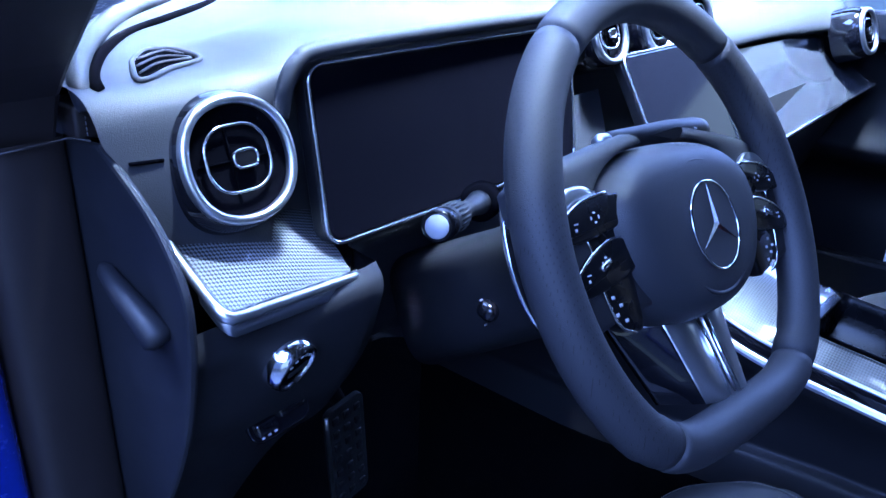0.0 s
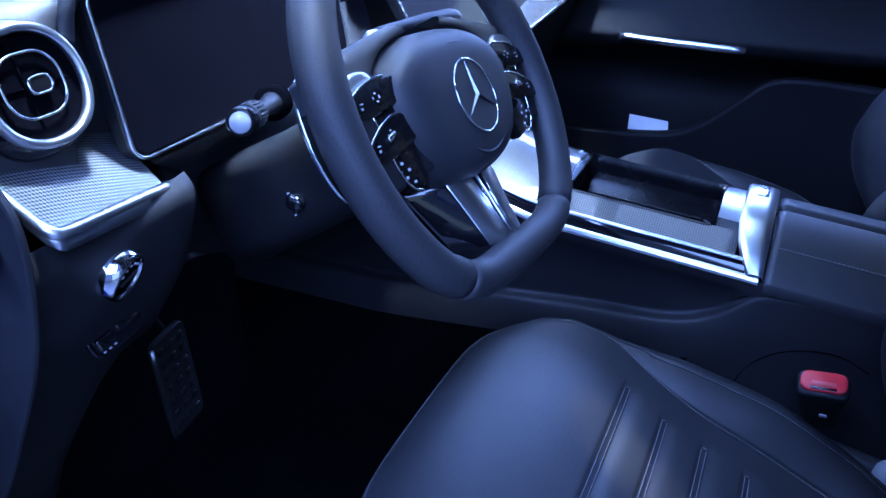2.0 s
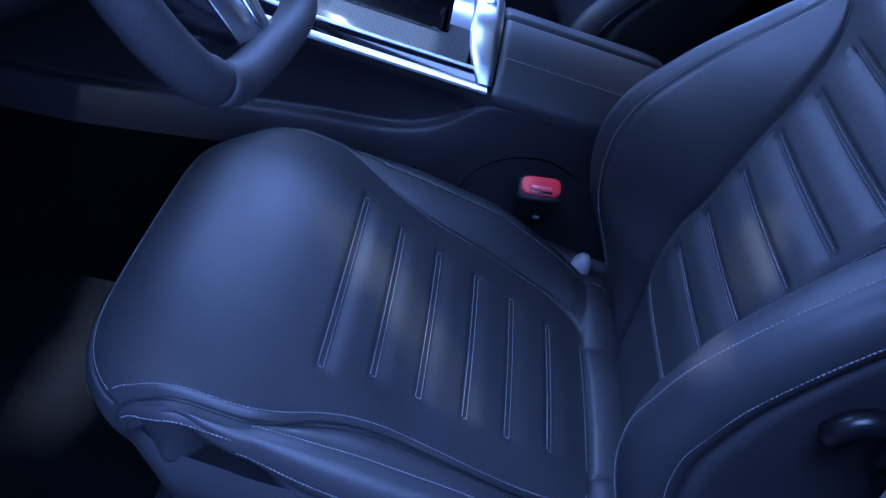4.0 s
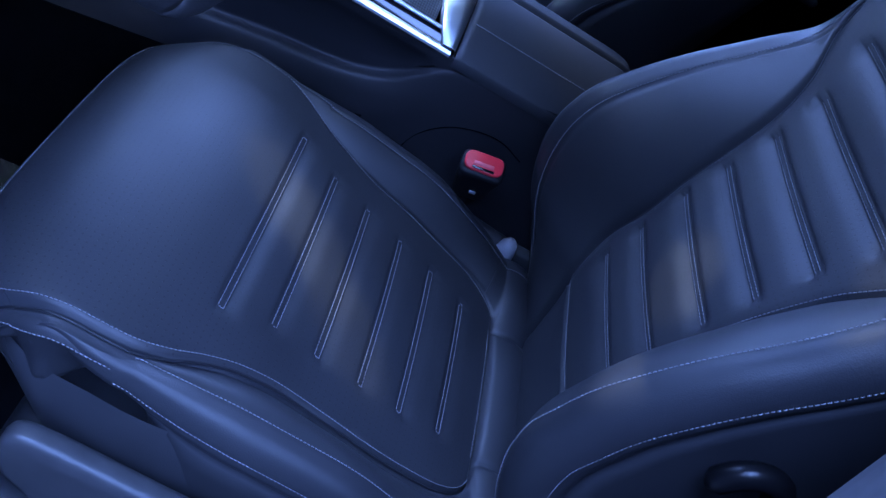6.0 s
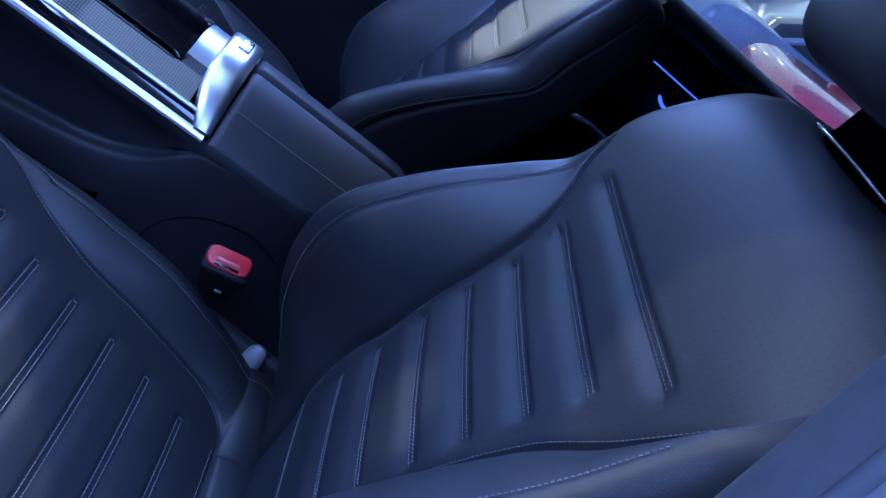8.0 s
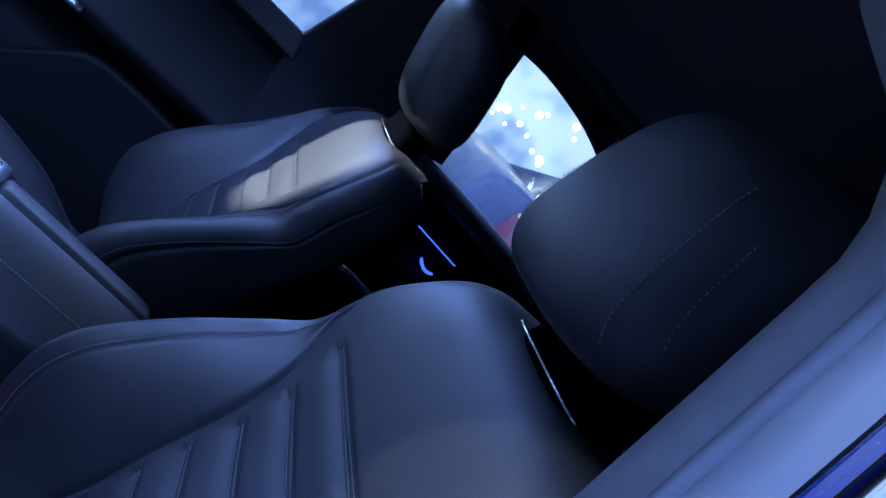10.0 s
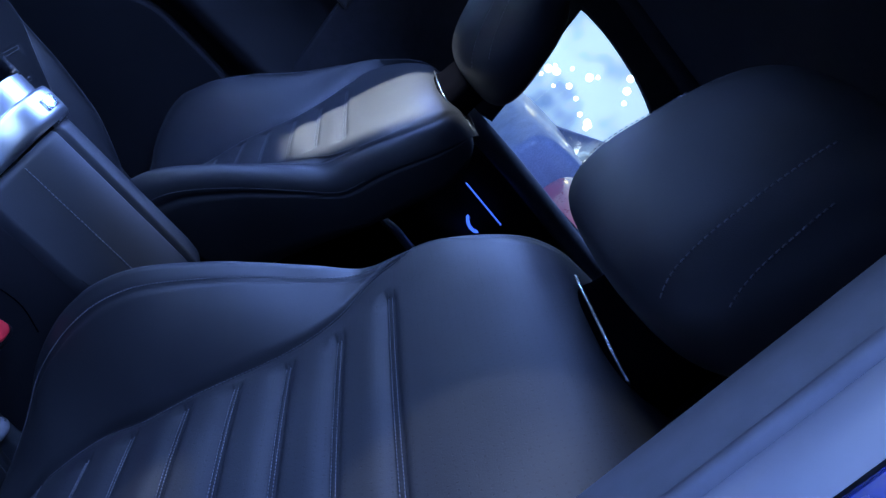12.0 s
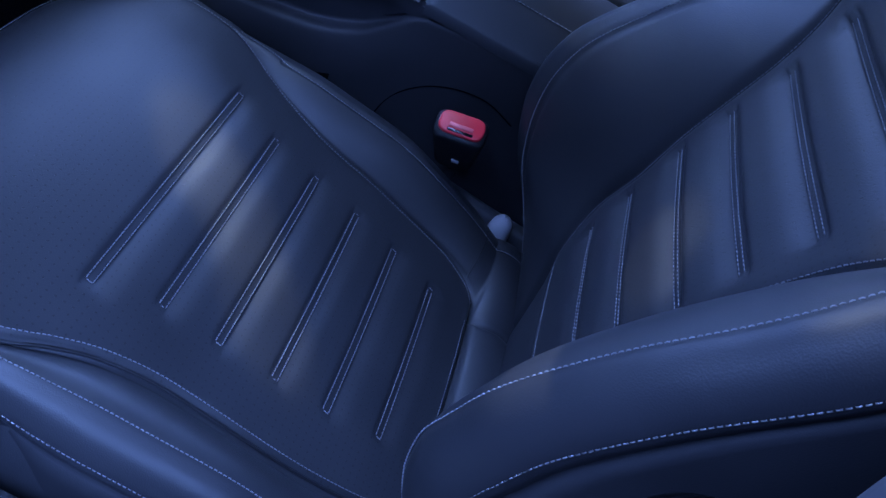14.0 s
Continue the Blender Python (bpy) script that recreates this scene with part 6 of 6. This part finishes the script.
def side_wall(name, pts, label, cat, x=0.655, thick=0.03, mat=None):
    return tagged(prism(name, pts, thick, Matrix(((0, 0, 1, x), (1, 0, 0, 0), (0, 1, 0, 0), (0, 0, 0, 1))), mat or M_CLOTH, r=0.006), label, cat, kind="structure")


side_wall("b_pillar_far", [(-0.175, 1.12), (-0.26, 1.52), (-0.47, 1.52), (-0.51, 1.335), (-0.528, 1.27), (-0.536, 1.20), (-0.545, 1.152), (-0.47, 1.13), (-0.46, 0.42), (-0.30, 0.42)], "dark centre pillar on the far side", "pillar")
side_wall("rear_side_near", [(-0.30, 0.42), (-0.30, 1.50), (-1.55, 1.45), (-1.55, 0.42)], "dark rear side of the cabin", "wall", x=-0.70)
side_wall("rear_side_far", [(-1.20, 0.42), (-1.20, 1.12), (-1.55, 1.12), (-1.55, 0.42)], "dark rear side of the cabin", "wall", x=0.67)
side_wall("window_frame_far", [(-0.40, 1.52), *[tuple(p) for p in spline([(-0.44, 1.39), (-0.49, 1.414), (-0.60, 1.421), (-0.75, 1.40), (-0.95, 1.32), (-1.08, 1.20), (-1.12, 1.10)], 30)], (-1.56, 1.10), (-1.56, 1.52)], "dark rear window frame and pillar", "window frame")
tagged(tube("belt_trim", spline([(0.660, -0.40, 1.120), (0.658, -0.62, 1.121), (0.655, -0.90, 1.106), (0.652, -1.12, 1.095)], 20), 0.024, M_SILL, seg=14), "grey padded sill of the rear window", "trim", kind="structure")
side_wall("belt_trim", [(0.62, 1.140), (0.62, 1.09), (-0.20, 1.09), (-0.18, 1.140)], "dark padded window sill", "trim", x=0.645, mat=M_DASH)
tagged(rbox("rear_wall", pose(0, -1.55, 0.9), (1.4, 0.04, 1.05), M_CLOTH, r=0.01), "dark rear end of the cabin", "wall", kind="structure")

# ---------------------------------------------------------------- the hall outside
tagged(grid("ground", [[(x, y, 0.0) for x in (-40, 40)] for y in (-40, 40)], M_FLOOR, flip=False), "polished grey hall floor", "floor", kind="structure")
# backdrops carry the hall's light as glow in their colour
tagged(grid("backdrop", [[(9.0, y, z) for y in (-22, 14)] for z in (0, 3.58)], M_HALLGLOW, flip=True), "glowing backdrop painted as the pale lit hall", "backdrop", kind="structure")
tagged(grid("backdrop_left", [[(x, -9.0, z) for x in (-14, -1.5)] for z in (0.0, 6)], M_HALLGLOW, flip=True), "glowing backdrop painted as the lit hall beyond the stand", "backdrop", kind="structure")


def stand_car(x, y, mat, label):
    """A parked car on the next stand, seen small and blurred through the rear window."""
    car = thing("parked_car", (x, y, 0), label, "car")
    sides = Matrix(((0, 0, 1, x - 0.9), (1, 0, 0, 0), (0, 1, 0, 0), (0, 0, 0, 1)))
    prof = spline([(-2.2, 0.35), (-2.25, 0.62), (-2.15, 0.86), (-1.4, 0.97), (0.0, 0.98), (1.5, 1.0), (2.15, 0.92), (2.27, 0.6), (2.2, 0.35)], 40)
    prism("body", [(p + y, z) for p, z in prof], 1.8, sides, mat, car, r=0.08, smooth=True)
    rows = []
    for k, (w, q) in enumerate(((0.80, 0.0), (0.76, 0.25), (0.68, 0.6), (0.62, 0.88), (0.50, 1.0))):
        roof = spline([(-1.45 + 0.95 * q, 0), (-0.9 + 0.45 * q, 0), (0.4, 0), (1.55 - 0.75 * q, 0)], 14)
        zq = 0.95 + 0.48 * q
        rows.append([(x - w, p + y, zq) for p, _ in roof] + [(x + w, p + y, zq) for p, _ in roof[::-1]])
    grid("cabin_glass", rows[:4], M_CARGLASS, car, "dark car windows", wrap_v=True)
    grid("roof", rows[3:], mat, car, wrap_v=True, caps=True)
    for dx in (-0.66, 0.66):
        for p0, p1 in ((-1.42, -0.48), (1.52, 0.78)):
            tube("roof_post", [(x + dx * 1.2, p0 + y, 0.95), (x + dx * 0.95, p1 + y, 1.40)], 0.035, mat, car, seg=8)
        rbox("head_lamp", pose(x + dx, y + 2.18, 0.78), (0.34, 0.10, 0.10), M_MARK, car, r=0.03)
    for dy in (-1.4, 1.4):
        tube("wheel", [(x - 0.92, y + dy, 0.34), (x - 0.70, y + dy, 0.34)], 0.34, M_RUBBER, car, seg=24)
    return car


stand_car(4.6, -5.2, M_CARRED, "red car parked on the next stand")
stand_car(6.95, -5.0, M_FARCAR, "blue-grey car parked behind the red one")
LAMPS = random.Random(4)
for k in range(20):
    lx = 8.3 + LAMPS.uniform(-0.4, 0.4)
    ly, lz = LAMPS.choice((-3.2, -3.7, -4.1)) + LAMPS.gauss(0, 0.16), 1.15 + abs(LAMPS.gauss(0, 0.35))
    lamp = thing("stand_lamp", (lx, ly, 0), "small bright stand lamp", "lamp", "stand lamps")
    r = LAMPS.uniform(0.02, 0.045)
    rows = [[(lx + r * math.cos(a) * math.cos(b), ly + r * math.cos(a) * math.sin(b), lz + r * math.sin(a)) for b in np.linspace(0, 2 * math.pi, 14, endpoint=False)] for a in np.linspace(-1.5, 1.5, 9)]
    grid("bulb", rows, M_YELLOW if LAMPS.random() < 0.55 else M_LAMP, lamp, wrap_v=True, caps=True)
    # hair-thin post in the backdrop's glow, added to carry the bulb
    tube("post", [(lx, ly, 0.0), (lx, ly, lz - r * 0.8)], 0.0005, M_HALLGLOW, lamp, seg=5)
